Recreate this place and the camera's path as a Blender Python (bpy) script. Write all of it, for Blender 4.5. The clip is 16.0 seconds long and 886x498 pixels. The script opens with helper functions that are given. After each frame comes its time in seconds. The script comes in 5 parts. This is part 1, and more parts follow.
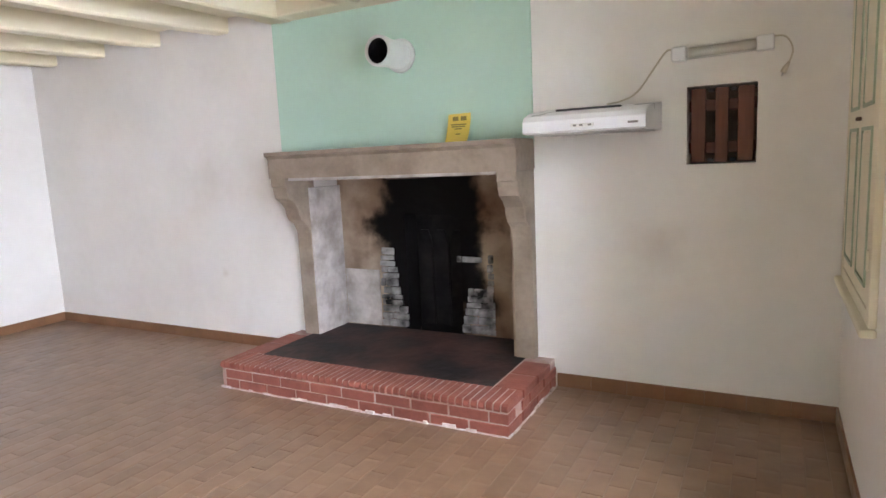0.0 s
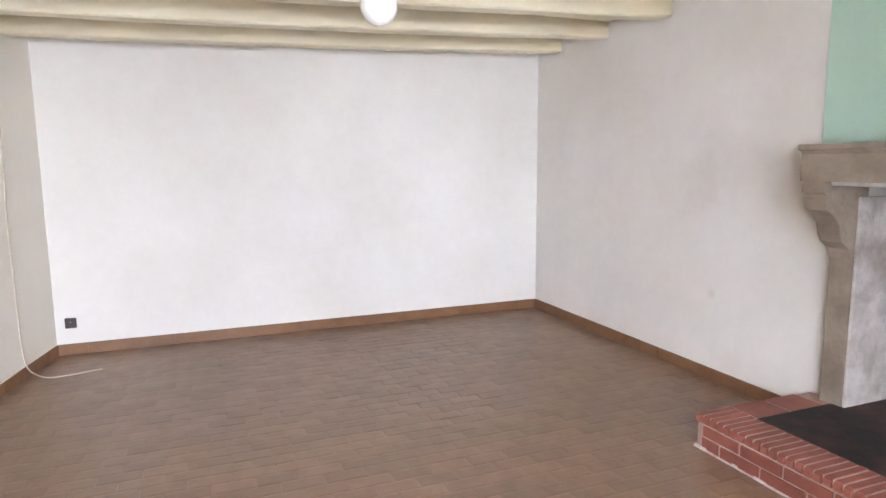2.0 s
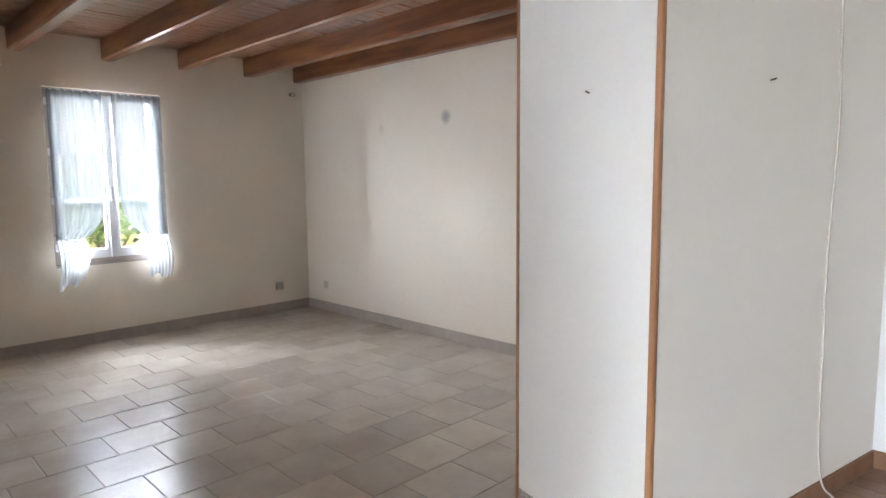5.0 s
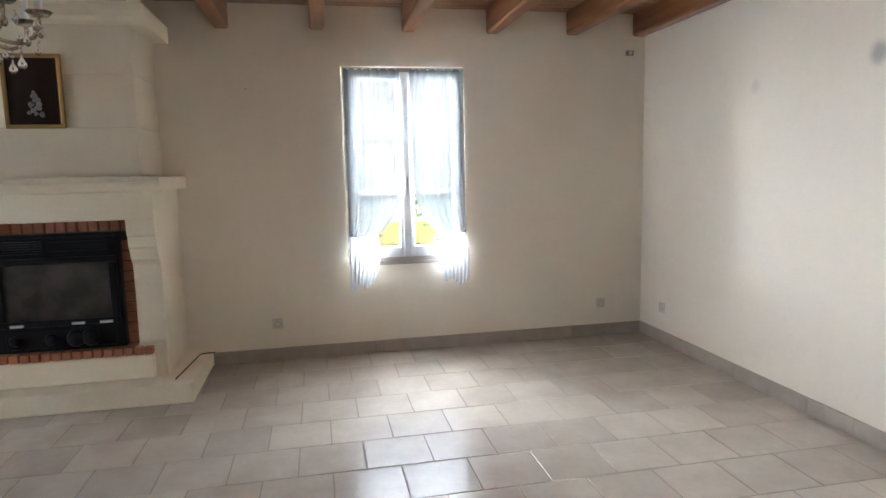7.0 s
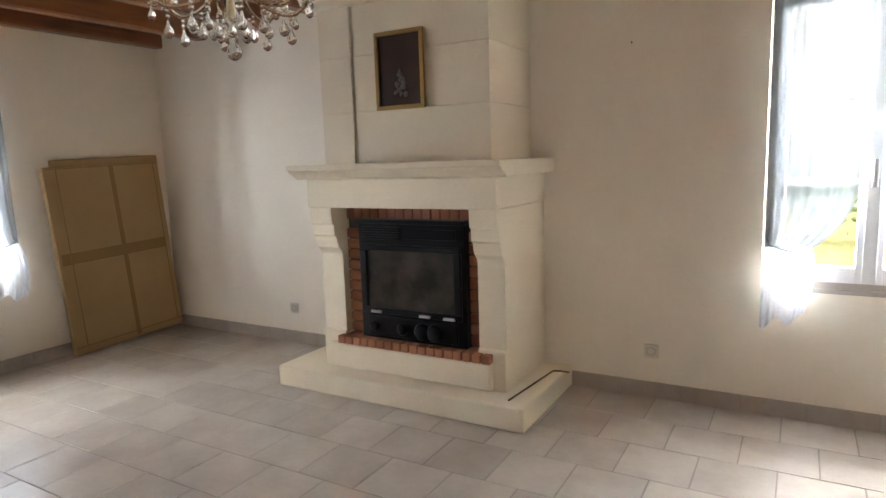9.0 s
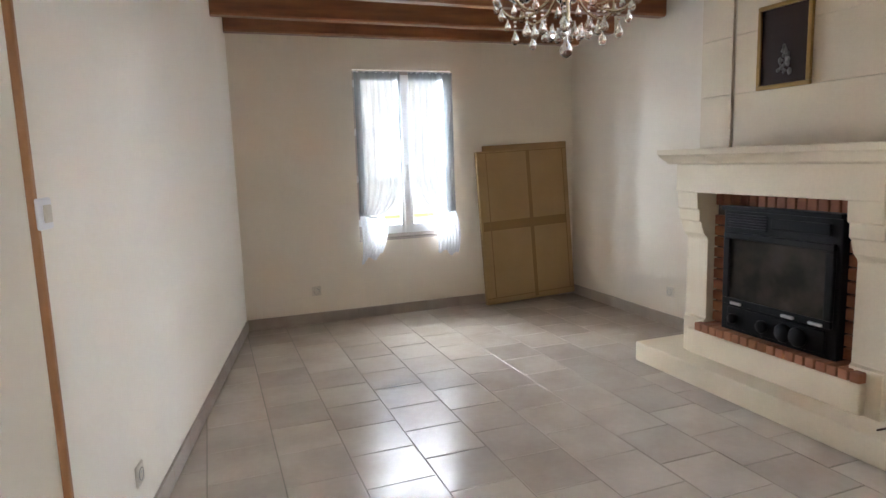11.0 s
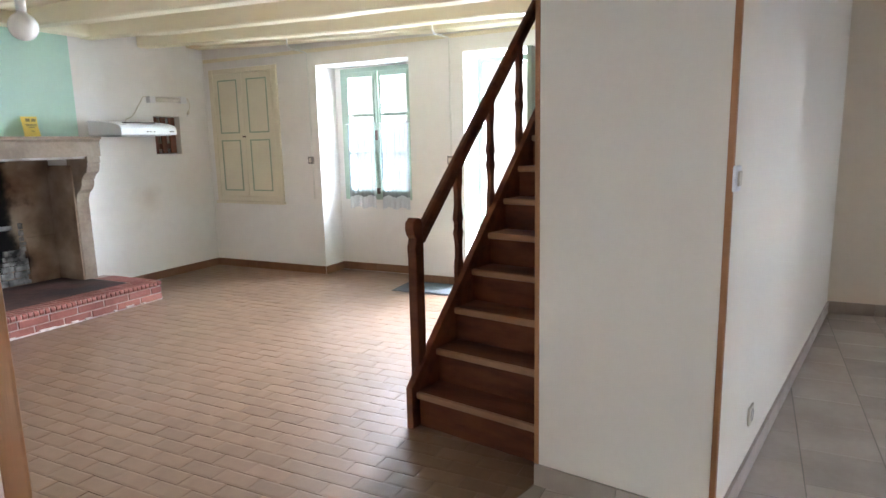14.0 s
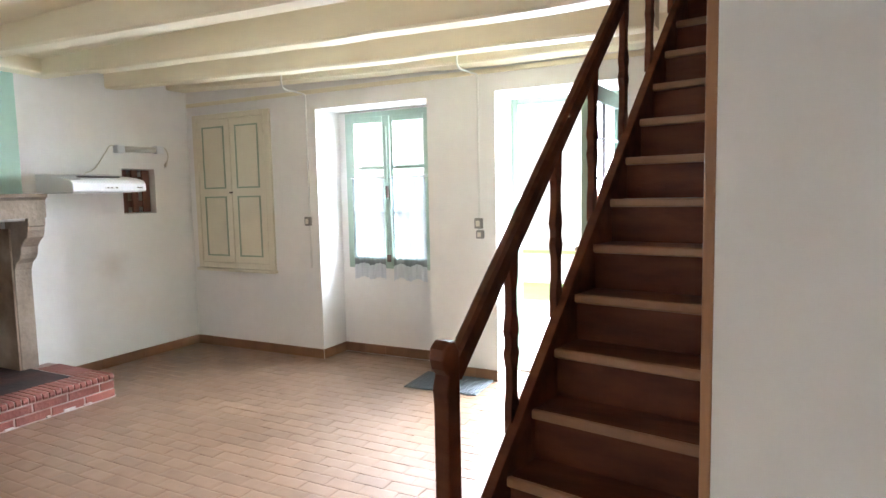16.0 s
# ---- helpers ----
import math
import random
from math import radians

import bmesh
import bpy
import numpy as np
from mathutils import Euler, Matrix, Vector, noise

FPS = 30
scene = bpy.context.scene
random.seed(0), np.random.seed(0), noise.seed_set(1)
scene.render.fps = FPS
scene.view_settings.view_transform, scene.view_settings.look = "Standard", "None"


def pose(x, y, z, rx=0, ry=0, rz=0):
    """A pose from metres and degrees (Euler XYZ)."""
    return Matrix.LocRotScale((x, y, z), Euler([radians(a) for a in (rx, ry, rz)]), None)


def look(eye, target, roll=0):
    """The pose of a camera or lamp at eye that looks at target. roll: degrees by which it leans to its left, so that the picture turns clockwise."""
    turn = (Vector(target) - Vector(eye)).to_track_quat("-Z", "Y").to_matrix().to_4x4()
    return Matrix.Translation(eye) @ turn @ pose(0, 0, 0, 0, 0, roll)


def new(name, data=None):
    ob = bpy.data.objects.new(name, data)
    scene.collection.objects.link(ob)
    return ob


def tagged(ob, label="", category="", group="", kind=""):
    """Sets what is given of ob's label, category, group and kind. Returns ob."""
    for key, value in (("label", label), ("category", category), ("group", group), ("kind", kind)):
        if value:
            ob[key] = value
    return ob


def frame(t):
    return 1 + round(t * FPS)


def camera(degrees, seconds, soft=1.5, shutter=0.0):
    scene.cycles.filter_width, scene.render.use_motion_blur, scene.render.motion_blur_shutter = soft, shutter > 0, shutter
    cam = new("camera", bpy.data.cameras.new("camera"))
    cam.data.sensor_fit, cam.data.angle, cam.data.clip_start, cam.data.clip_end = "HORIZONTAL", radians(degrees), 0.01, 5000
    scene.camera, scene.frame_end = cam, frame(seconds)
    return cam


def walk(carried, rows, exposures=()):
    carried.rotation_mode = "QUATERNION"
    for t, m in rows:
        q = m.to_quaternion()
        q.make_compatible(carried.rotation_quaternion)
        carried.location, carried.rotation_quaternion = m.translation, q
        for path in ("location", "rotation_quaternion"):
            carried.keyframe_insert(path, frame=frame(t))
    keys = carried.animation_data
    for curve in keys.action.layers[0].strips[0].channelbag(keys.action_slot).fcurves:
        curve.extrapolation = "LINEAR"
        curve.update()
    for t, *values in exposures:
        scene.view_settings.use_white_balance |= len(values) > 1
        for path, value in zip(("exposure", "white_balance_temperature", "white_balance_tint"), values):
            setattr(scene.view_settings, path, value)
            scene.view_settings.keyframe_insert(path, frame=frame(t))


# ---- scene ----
# ---- camera ----
cam = camera(71.0, 16.0)
PATH = [
    (0, (-3.73, -1.298, 1.362), (-2.797, -3.042, 1.071), -2.7),
    (0.5, (-3.632, -1.374, 1.349), (-2.46, -2.969, 1.064), -2.3),
    (1, (-3.468, -1.54, 1.359), (-2.032, -2.904, 1.081), -1.7),
    (1.5, (-3.241, -1.661, 1.363), (-1.567, -2.722, 1.09), -1.0),
    (2, (-2.935, -1.761, 1.372), (-1.087, -2.476, 1.099), -0.5),
    (2.5, (-2.633, -1.862, 1.342), (-0.674, -2.161, 1.075), -0.4),
    (3, (-2.333, -1.88, 1.3), (-0.348, -1.809, 1.063), -0.6),
    (3.5, (-1.975, -1.796, 1.294), (-0.042, -1.338, 1.061), -0.5),
    (4, (-1.649, -1.662, 1.291), (0.151, -0.819, 1.074), -0.5),
    (4.5, (-1.309, -1.495, 1.313), (0.306, -0.334, 1.096), -0.7),
    (5, (-1.05, -1.254, 1.307), (0.351, 0.155, 1.083), -0.6),
    (5.2, (-0.968, -1.146, 1.31), (0.341, 0.348, 1.079), -0.9),
    (7.5, (0.195, 0.09, 1.324), (0.3, 2.071, 1.066), -1.1),
    (8, (0.304, 0.348, 1.341), (0.099, 2.32, 1.073), -1.1),
    (8.5, (0.358, 0.681, 1.324), (-0.23, 2.573, 1.046), -1.4),
    (9, (0.345, 0.921, 1.33), (-0.646, 2.634, 1.042), -1.9),
    (9.5, (0.358, 1.082, 1.323), (-0.939, 2.578, 1.04), -2.0),
    (10, (0.427, 1.142, 1.318), (-1.128, 2.365, 1.025), -2.0),
    (12.3, (1.419, 0.938, 1.29), (-0.555, 0.949, 0.97), -1.5),
    (12.5, (1.484, 0.913, 1.309), (-0.484, 0.807, 0.971), -1.6),
    (13, (1.517, 0.86, 1.318), (-0.42, 0.497, 0.975), -1.4),
    (13.5, (1.342, 0.816, 1.313), (-0.524, 0.182, 0.976), -1.3),
    (14, (1.085, 0.746, 1.33), (-0.678, -0.136, 0.99), -1.3),
    (14.5, (0.826, 0.588, 1.323), (-0.85, -0.453, 0.997), -1.5),
    (15, (0.602, 0.418, 1.337), (-1.029, -0.695, 1.023), -1.6),
    (15.5, (0.335, 0.27, 1.365), (-1.337, -0.798, 1.117), -1.6),
    (16, (0.1, 0.139, 1.396), (-1.667, -0.781, 1.214), -1.2),
]
EXPOSURES = [(0.0, 2.6, 6700, 20), (0.5, 2.7, 6750, 20), (1.0, 2.6, 6800, 20), (2.0, 2.52, 6850, 20), (3.5, 2.48, 6900, 19), (5.0, 2.35, 6500, 15), (7.5, 2.6, 6500, 13), (8.5, 2.72, 6800, 14), (10.0, 2.98, 7000, 15), (12.5, 2.78, 6100, 13), (16.0, 2.8, 6300, 15)]
L_NORTH, L_WEST, L_KITCHEN, L_DOOR = 380, 215, 200, 200       # watts of the added lamps above each opening, in place of sky light
# watts of the added lamps farther out, facing the house
L_FILL_WEST, L_FILL_SW, L_FILL_NW, L_FILL_NE, L_FILL_DOOR = 490, 110, 1200, 800, 265
walk(cam, [(t, look(eye, target, roll)) for t, eye, target, roll in PATH], EXPOSURES)

# ---- light ----
world = bpy.data.worlds.new("sky")
scene.world = world
world.use_nodes = True
wn = world.node_tree
sky = wn.nodes.new("ShaderNodeTexSky")
sky.sky_type = 'NISHITA'
sky.sun_disc = False
SUN_ELEVATION, SUN_AZIMUTH = 52, 125   # degrees; azimuth clockwise from +y
sky.sun_elevation = radians(SUN_ELEVATION)
sky.sun_rotation = radians(SUN_AZIMUTH)
wn.nodes["Background"].inputs["Strength"].default_value = 0.06
wn.links.new(sky.outputs[0], wn.nodes["Background"].inputs["Color"])

sun = new("sun", bpy.data.lights.new("sun", 'SUN'))
sun.data.energy, sun.data.angle, sun.data.color = 2.0, radians(0.5), (1.0, 0.95, 0.87)
sd = Vector((math.sin(radians(SUN_AZIMUTH)) * math.cos(radians(SUN_ELEVATION)),
             math.cos(radians(SUN_AZIMUTH)) * math.cos(radians(SUN_ELEVATION)), math.sin(radians(SUN_ELEVATION))))
sun.matrix_basis = look(sd * 30, (0, 0, 0))


def fill_lamp(name, eye, target, w, h, watts, color=(0.80, 0.90, 1.0)):
    """An added area lamp that stands in for sky light at one opening."""
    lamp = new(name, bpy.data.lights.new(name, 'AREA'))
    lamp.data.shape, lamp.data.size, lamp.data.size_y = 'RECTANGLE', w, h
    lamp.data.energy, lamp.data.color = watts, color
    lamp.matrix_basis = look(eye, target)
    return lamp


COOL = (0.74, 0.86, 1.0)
# added area lamps, in place of sky light: above each opening, then farther out
fill_lamp("sky_fill_north", (0.63, 6.6, 3.55), (0.63, 3.4, 1.15), 3.4, 2.0, L_NORTH)
fill_lamp("sky_fill_west", (-6.6, 2.66, 3.55), (-3.4, 2.66, 1.15), 3.4, 2.0, L_WEST)
fill_lamp("sky_fill_kitchen", (-6.7, -2.67, 3.55), (-3.6, -2.67, 1.15), 2.6, 2.0, L_KITCHEN, COOL)
fill_lamp("sky_fill_door", (-5.9, -1.14, 2.95), (-2.6, -1.14, 0.75), 1.8, 1.0, L_DOOR, COOL)
# added lamps upright in the garden, facing in, to brighten walls and floors
fill_lamp("yard_fill_west", (-8.0, 0.9, 1.9), (0, 0.9, 1.9), 4.2, 3.2, L_FILL_WEST, COOL)
fill_lamp("yard_fill_south_west", (-8.0, -3.62, 1.9), (0, -3.62, 1.9), 0.85, 3.2, L_FILL_SW, COOL)
fill_lamp("yard_fill_lane", (-8.0, -1.98, 2.2), (0, -1.98, 2.2), 1.5, 2.6, L_FILL_DOOR, COOL)
fill_lamp("yard_fill_north_west", (-2.35, 8.0, 1.9), (-2.35, 0, 1.9), 4.4, 3.2, L_FILL_NW)
fill_lamp("yard_fill_north_east", (4.2, 8.0, 1.9), (4.2, 0, 1.9), 3.2, 3.2, L_FILL_NE)

# ---- materials ----


def material(name, color, rough=0.6, vary=None, scale=4.0, amount=0.4, grain=60.0, grain_amount=0.06, bump=0.15, bump_scale=40.0,
             metal=0.0, coat=0.0, piece=0.0, stretch=(1, 1, 1), rough_vary=0.1, spec=0.5):
    """Paint or stone with variation at two scales, relief, and a shade of its own for each piece."""
    m = bpy.data.materials.new(name)
    m.use_nodes = True
    n, l = m.node_tree.nodes, m.node_tree.links
    b = n["Principled BSDF"]
    b.inputs["Metallic"].default_value = metal
    b.inputs["Coat Weight"].default_value = coat
    tc = n.new("ShaderNodeTexCoord")
    mp = n.new("ShaderNodeMapping")
    geo = n.new("ShaderNodeNewGeometry")
    l.new(geo.outputs["Position"], mp.inputs["Vector"])
    mp.inputs["Scale"].default_value = stretch
    big, small, rel = (n.new("ShaderNodeTexNoise") for _ in range(3))
    for tex, s, d in ((big, scale, 5), (small, grain, 3), (rel, bump_scale, 4)):
        tex.inputs["Scale"].default_value = s
        tex.inputs["Detail"].default_value = d
        l.new(mp.outputs[0], tex.inputs["Vector"])
    ramp = n.new("ShaderNodeValToRGB")
    ramp.color_ramp.elements[0].position, ramp.color_ramp.elements[1].position = 0.38, 0.68
    l.new(big.outputs["Fac"], ramp.inputs["Fac"])
    mix = n.new("ShaderNodeMix")
    mix.data_type = 'RGBA'
    mix.inputs["A"].default_value = (*color, 1)
    mix.inputs["B"].default_value = (*(vary or [c * 0.7 for c in color]), 1)
    sc = n.new("ShaderNodeMath")
    sc.operation = 'MULTIPLY'
    sc.inputs[1].default_value = amount
    l.new(ramp.outputs["Color"], sc.inputs[0])
    l.new(sc.outputs[0], mix.inputs["Factor"])
    hsv = n.new("ShaderNodeHueSaturation")
    l.new(mix.outputs["Result"], hsv.inputs["Color"])
    val = n.new("ShaderNodeMath")
    val.operation = 'MULTIPLY_ADD'
    l.new(small.outputs["Fac"], val.inputs[0])
    val.inputs[1].default_value = grain_amount * 2
    val.inputs[2].default_value = 1 - grain_amount
    last = val
    if piece:
        info = n.new("ShaderNodeObjectInfo")
        for src in (info.outputs["Random"], geo.outputs["Random Per Island"]):
            add = n.new("ShaderNodeMath")
            add.operation = 'MULTIPLY_ADD'
            l.new(src, add.inputs[0])
            add.inputs[1].default_value = piece
            sub = n.new("ShaderNodeMath")
            sub.operation = 'SUBTRACT'
            l.new(last.outputs[0], sub.inputs[0])
            sub.inputs[1].default_value = piece / 2
            l.new(sub.outputs[0], add.inputs[2])
            last = add
    l.new(last.outputs[0], hsv.inputs["Value"])
    l.new(hsv.outputs[0], b.inputs["Base Color"])
    rr = n.new("ShaderNodeMath")
    rr.operation = 'MULTIPLY_ADD'
    l.new(big.outputs["Fac"], rr.inputs[0])
    rr.inputs[1].default_value = rough_vary * 2
    rr.inputs[2].default_value = rough - rough_vary
    l.new(rr.outputs[0], b.inputs["Roughness"])
    b.inputs["Specular IOR Level"].default_value = spec
    if bump:
        bp = n.new("ShaderNodeBump")
        bp.inputs["Strength"].default_value = bump
        bp.inputs["Distance"].default_value = 0.01
        l.new(rel.outputs["Fac"], bp.inputs["Height"])
        l.new(bp.outputs[0], b.inputs["Normal"])
    return m


def stained(m, color, points, soft=0.25):
    """Adds a few soft stains (x, y, z, radius, strength) of one colour to a painted wall."""
    n, l = m.node_tree.nodes, m.node_tree.links
    b = n["Principled BSDF"]
    src = b.inputs["Base Color"].links[0].from_socket
    geo = n.new("ShaderNodeNewGeometry")
    warp = n.new("ShaderNodeTexNoise")
    warp.inputs["Scale"].default_value = 3.0
    warp.inputs["Detail"].default_value = 6
    l.new(geo.outputs["Position"], warp.inputs["Vector"])
    for x, y, z, r, k in points:
        d = n.new("ShaderNodeVectorMath")
        d.operation = 'DISTANCE'
        l.new(geo.outputs["Position"], d.inputs[0])
        d.inputs[1].default_value = (x, y, z)
        w = n.new("ShaderNodeMath")
        w.operation = 'MULTIPLY_ADD'
        l.new(warp.outputs["Fac"], w.inputs[0])
        w.inputs[1].default_value = r * 1.6
        l.new(d.outputs["Value"], w.inputs[2])
        mr = n.new("ShaderNodeMapRange")
        mr.interpolation_type = 'SMOOTHSTEP'
        mr.inputs["From Min"].default_value = r * (1.8 - soft * 3)
        mr.inputs["From Max"].default_value = r * 1.8
        mr.inputs["To Min"].default_value = k
        mr.inputs["To Max"].default_value = 0
        l.new(w.outputs[0], mr.inputs["Value"])
        mix = n.new("ShaderNodeMix")
        mix.data_type = 'RGBA'
        l.new(mr.outputs[0], mix.inputs["Factor"])
        l.new(src, mix.inputs["A"])
        mix.inputs["B"].default_value = (*color, 1)
        src = mix.outputs["Result"]
    l.new(src, b.inputs["Base Color"])
    return m


def plain(name, color, rough=0.5, metal=0.0, **more):
    return material(name, color, rough, amount=0.15, grain_amount=0.02, bump=0.03, metal=metal, **more)


def wood(name, color, dark, rough=0.4, along=(1, 1, 1), coat=0.0, piece=0.08, amount=0.8, spec=0.5):
    return material(name, color, rough, vary=dark, scale=3.0, amount=amount, grain=14, grain_amount=0.12, bump=0.12, bump_scale=22, coat=coat,
                    piece=piece, stretch=along, spec=spec)


def glass(name, tint=(1, 1, 1), rough=0.0):
    m = bpy.data.materials.new(name)
    m.use_nodes = True
    b = m.node_tree.nodes["Principled BSDF"]
    b.inputs["Base Color"].default_value = (*tint, 1)
    b.inputs["Roughness"].default_value = rough
    b.inputs["Transmission Weight"].default_value = 1.0
    b.inputs["IOR"].default_value = 1.46
    return m


def sheer(name, color, clear, swing=0.9, through_light=0.02, reflect=0.32):
    """Thin curtain cloth: part open weave, part cloth that lets light through."""
    m = bpy.data.materials.new(name)
    m.use_nodes = True
    n, l = m.node_tree.nodes, m.node_tree.links
    n.remove(n["Principled BSDF"])
    out = n["Material Output"]
    tr, tl, df = n.new("ShaderNodeBsdfTransparent"), n.new("ShaderNodeBsdfTranslucent"), n.new("ShaderNodeBsdfDiffuse")
    tl.inputs["Color"].default_value = (*color, 1)
    df.inputs["Color"].default_value = (*[c * reflect for c in color], 1)   # reflect darkens the cloth colour, so backlit panels bounce less light
    a, b = n.new("ShaderNodeMixShader"), n.new("ShaderNodeMixShader")
    a.inputs[0].default_value = 1 - through_light
    l.new(tl.outputs[0], a.inputs[1])
    l.new(df.outputs[0], a.inputs[2])
    weave = n.new("ShaderNodeTexNoise")
    weave.inputs["Scale"].default_value = 90
    geo = n.new("ShaderNodeNewGeometry")
    fall = n.new("ShaderNodeVectorMath")
    fall.operation = 'MULTIPLY'
    fall.inputs[1].default_value = (0.45, 0.45, 0.03)   # gathers run downwards
    l.new(geo.outputs["Position"], fall.inputs[0])
    l.new(fall.outputs[0], weave.inputs["Vector"])
    f = n.new("ShaderNodeMath")
    f.operation = 'MULTIPLY_ADD'
    l.new(weave.outputs["Fac"], f.inputs[0])
    f.inputs[1].default_value = swing
    f.inputs[2].default_value = clear - swing / 2
    f.use_clamp = True
    l.new(f.outputs[0], b.inputs[0])
    l.new(a.outputs[0], b.inputs[1])
    l.new(tr.outputs[0], b.inputs[2])
    l.new(b.outputs[0], out.inputs["Surface"])
    return m


PLASTER_OLD = stained(material("old_white_plaster", (0.84, 0.82, 0.79), 0.75, vary=(0.70, 0.65, 0.58), scale=0.9, amount=0.5, grain=12, grain_amount=0.03,
                               bump=0.35, bump_scale=7),
                      (0.50, 0.40, 0.30), [(-0.62, -4.69, 1.15, 0.30, 0.28), (0.05, -4.69, 1.30, 0.35, 0.2), (-3.2, -4.69, 0.85, 0.22, 0.3),
                                           (2.19, -3.2, 1.0, 0.5, 0.10), (0.0, -4.69, 0.55, 0.06, 0.35), (-0.2, -4.69, 0.2, 0.25, 0.2)], soft=0.4)
PLASTER_NEW = stained(material("cream_wall_paint", (0.83, 0.755, 0.64), 0.8, vary=(0.77, 0.685, 0.56), scale=0.8, amount=0.5, grain=30, grain_amount=0.02,
                               bump=0.12, bump_scale=30),
                      (0.36, 0.33, 0.29), [(2.48, 2.25, 1.79, 0.075, 0.8), (2.48, 3.05, 1.75, 0.05, 0.25)], soft=0.3)
PLASTER_END = material("smooth_white_paint", (0.88, 0.835, 0.75), 0.7, vary=(0.84, 0.79, 0.70), scale=1.2, amount=0.4, grain=40, grain_amount=0.015, bump=0.05)
GREEN_PAINT = material("mint_green_paint", (0.46, 0.66, 0.54), 0.7, vary=(0.52, 0.70, 0.59), scale=2.0, amount=0.5, grain=25, grain_amount=0.03, bump=0.2, bump_scale=9)
CREAM_BEAM = material("cream_beam_paint", (0.80, 0.73, 0.55), 0.5, vary=(0.70, 0.61, 0.42), scale=2.5, amount=0.45, grain=18, grain_amount=0.05, bump=0.35,
                      bump_scale=6, stretch=(1, 0.25, 1))
BROWN_BEAM = wood("varnished_brown_beam", (0.30, 0.115, 0.045), (0.13, 0.045, 0.02), 0.35, along=(6, 0.6, 6), coat=0.2)
BROWN_BOARD = wood("varnished_ceiling_board", (0.34, 0.15, 0.08), (0.20, 0.08, 0.04), 0.3, along=(0.6, 6, 6), coat=0.3)
DARK_TIMBER = wood("dark_lintel_timber", (0.060, 0.038, 0.028), (0.025, 0.017, 0.014), 0.55, along=(0.6, 6, 6))
STAIR_WOOD = wood("dark_stained_stair_wood", (0.15, 0.047, 0.018), (0.062, 0.018, 0.008), 0.42, along=(5, 1, 5), spec=0.2)
NOSING_WOOD = wood("worn_tread_edge_wood", (0.36, 0.20, 0.11), (0.25, 0.12, 0.06), 0.4, along=(5, 1, 5))
TRIM_WOOD = wood("reddish_trim_wood", (0.45, 0.215, 0.09), (0.30, 0.13, 0.055), 0.45, along=(8, 8, 0.6))
TOMETTE = material("brown_clay_tile", (0.235, 0.140, 0.085), 0.34, vary=(0.18, 0.100, 0.060), scale=9, amount=0.6, grain=45, grain_amount=0.08, bump=0.03, bump_scale=30,
                   piece=0.26, rough_vary=0.05, spec=0.65)
TOMETTE_GROUT = material("brown_grout", (0.22, 0.15, 0.10), 0.6, amount=0.4, grain=80, bump=0.3)
GREY_TILE = material("grey_stone_tile", (0.53, 0.465, 0.395), 0.20, vary=(0.43, 0.365, 0.30), scale=4, amount=0.7, grain=30, grain_amount=0.06, bump=0.05, bump_scale=9,
                     piece=0.17, rough_vary=0.04, spec=0.6)
GREY_GROUT = material("grey_grout", (0.26, 0.225, 0.19), 0.9, amount=0.4, grain=80, bump=0.3)
SKIRT_TOMETTE = material("brown_skirting_tile", (0.25, 0.125, 0.062), 0.4, vary=(0.18, 0.09, 0.045), scale=8, amount=0.6, grain=40, bump=0.1, piece=0.1)
SKIRT_GREY = material("grey_skirting_tile", (0.40, 0.335, 0.28), 0.4, vary=(0.33, 0.27, 0.22), scale=8, amount=0.6, grain=40, bump=0.08, piece=0.06)
STONE_OLD = material("old_grey_stone", (0.33, 0.262, 0.20), 0.85, vary=(0.21, 0.16, 0.12), scale=5, amount=0.8, grain=35, grain_amount=0.15, bump=0.6, bump_scale=28)
STONE_WORN = material("whitewashed_worn_stone", (0.58, 0.54, 0.51), 0.9, vary=(0.27, 0.225, 0.19), scale=6, amount=0.8, grain=30, grain_amount=0.15, bump=0.6, bump_scale=24)
SOOT = material("soot_black", (0.006, 0.005, 0.006), 0.9, spec=0.1, vary=(0.018, 0.015, 0.014), scale=7, amount=0.7, grain=30, grain_amount=0.3, bump=0.6, bump_scale=20)
SOOT_STONE = material("sooty_plaster", (0.45, 0.35, 0.26), 0.9, spec=0.08, vary=(0.16, 0.10, 0.07), scale=3.2, amount=0.9, grain=20, grain_amount=0.1, bump=0.5, bump_scale=14)
SOOT_STONE = stained(SOOT_STONE, (0.15, 0.062, 0.026), [(-1.98, -5.0, 1.08, 0.40, 0.75), (-1.25, -5.0, 1.15, 0.34, 0.5), (-2.10, -5.0, 0.35, 0.30, 0.6)], soft=0.25)
SOOT_STONE = stained(SOOT_STONE, (0.007, 0.006, 0.006), [(-1.66, -5.0, z, r, 1.0) for z, r in ((0.25, 0.44), (0.5, 0.50), (0.75, 0.53), (1.0, 0.53), (1.25, 0.55))], soft=0.14)
FIRE_WHITE = material("flaking_whitewash", (0.40, 0.385, 0.37), 0.9, vary=(0.012, 0.011, 0.011), scale=8, amount=1.0, grain=24, grain_amount=0.35, spec=0.15, bump=0.7, bump_scale=18)
LIME_SMEAR = material("white_lime_smear", (0.66, 0.60, 0.58), 0.9, vary=(0.40, 0.27, 0.23), scale=14, amount=0.8, grain=50, grain_amount=0.15, bump=0.5, bump_scale=50)
HEARTH_BRICK = material("red_hearth_brick", (0.28, 0.085, 0.058), 0.6, vary=(0.20, 0.060, 0.043), scale=10, amount=0.7, grain=50, grain_amount=0.12, bump=0.35, bump_scale=50,
                        piece=0.18)
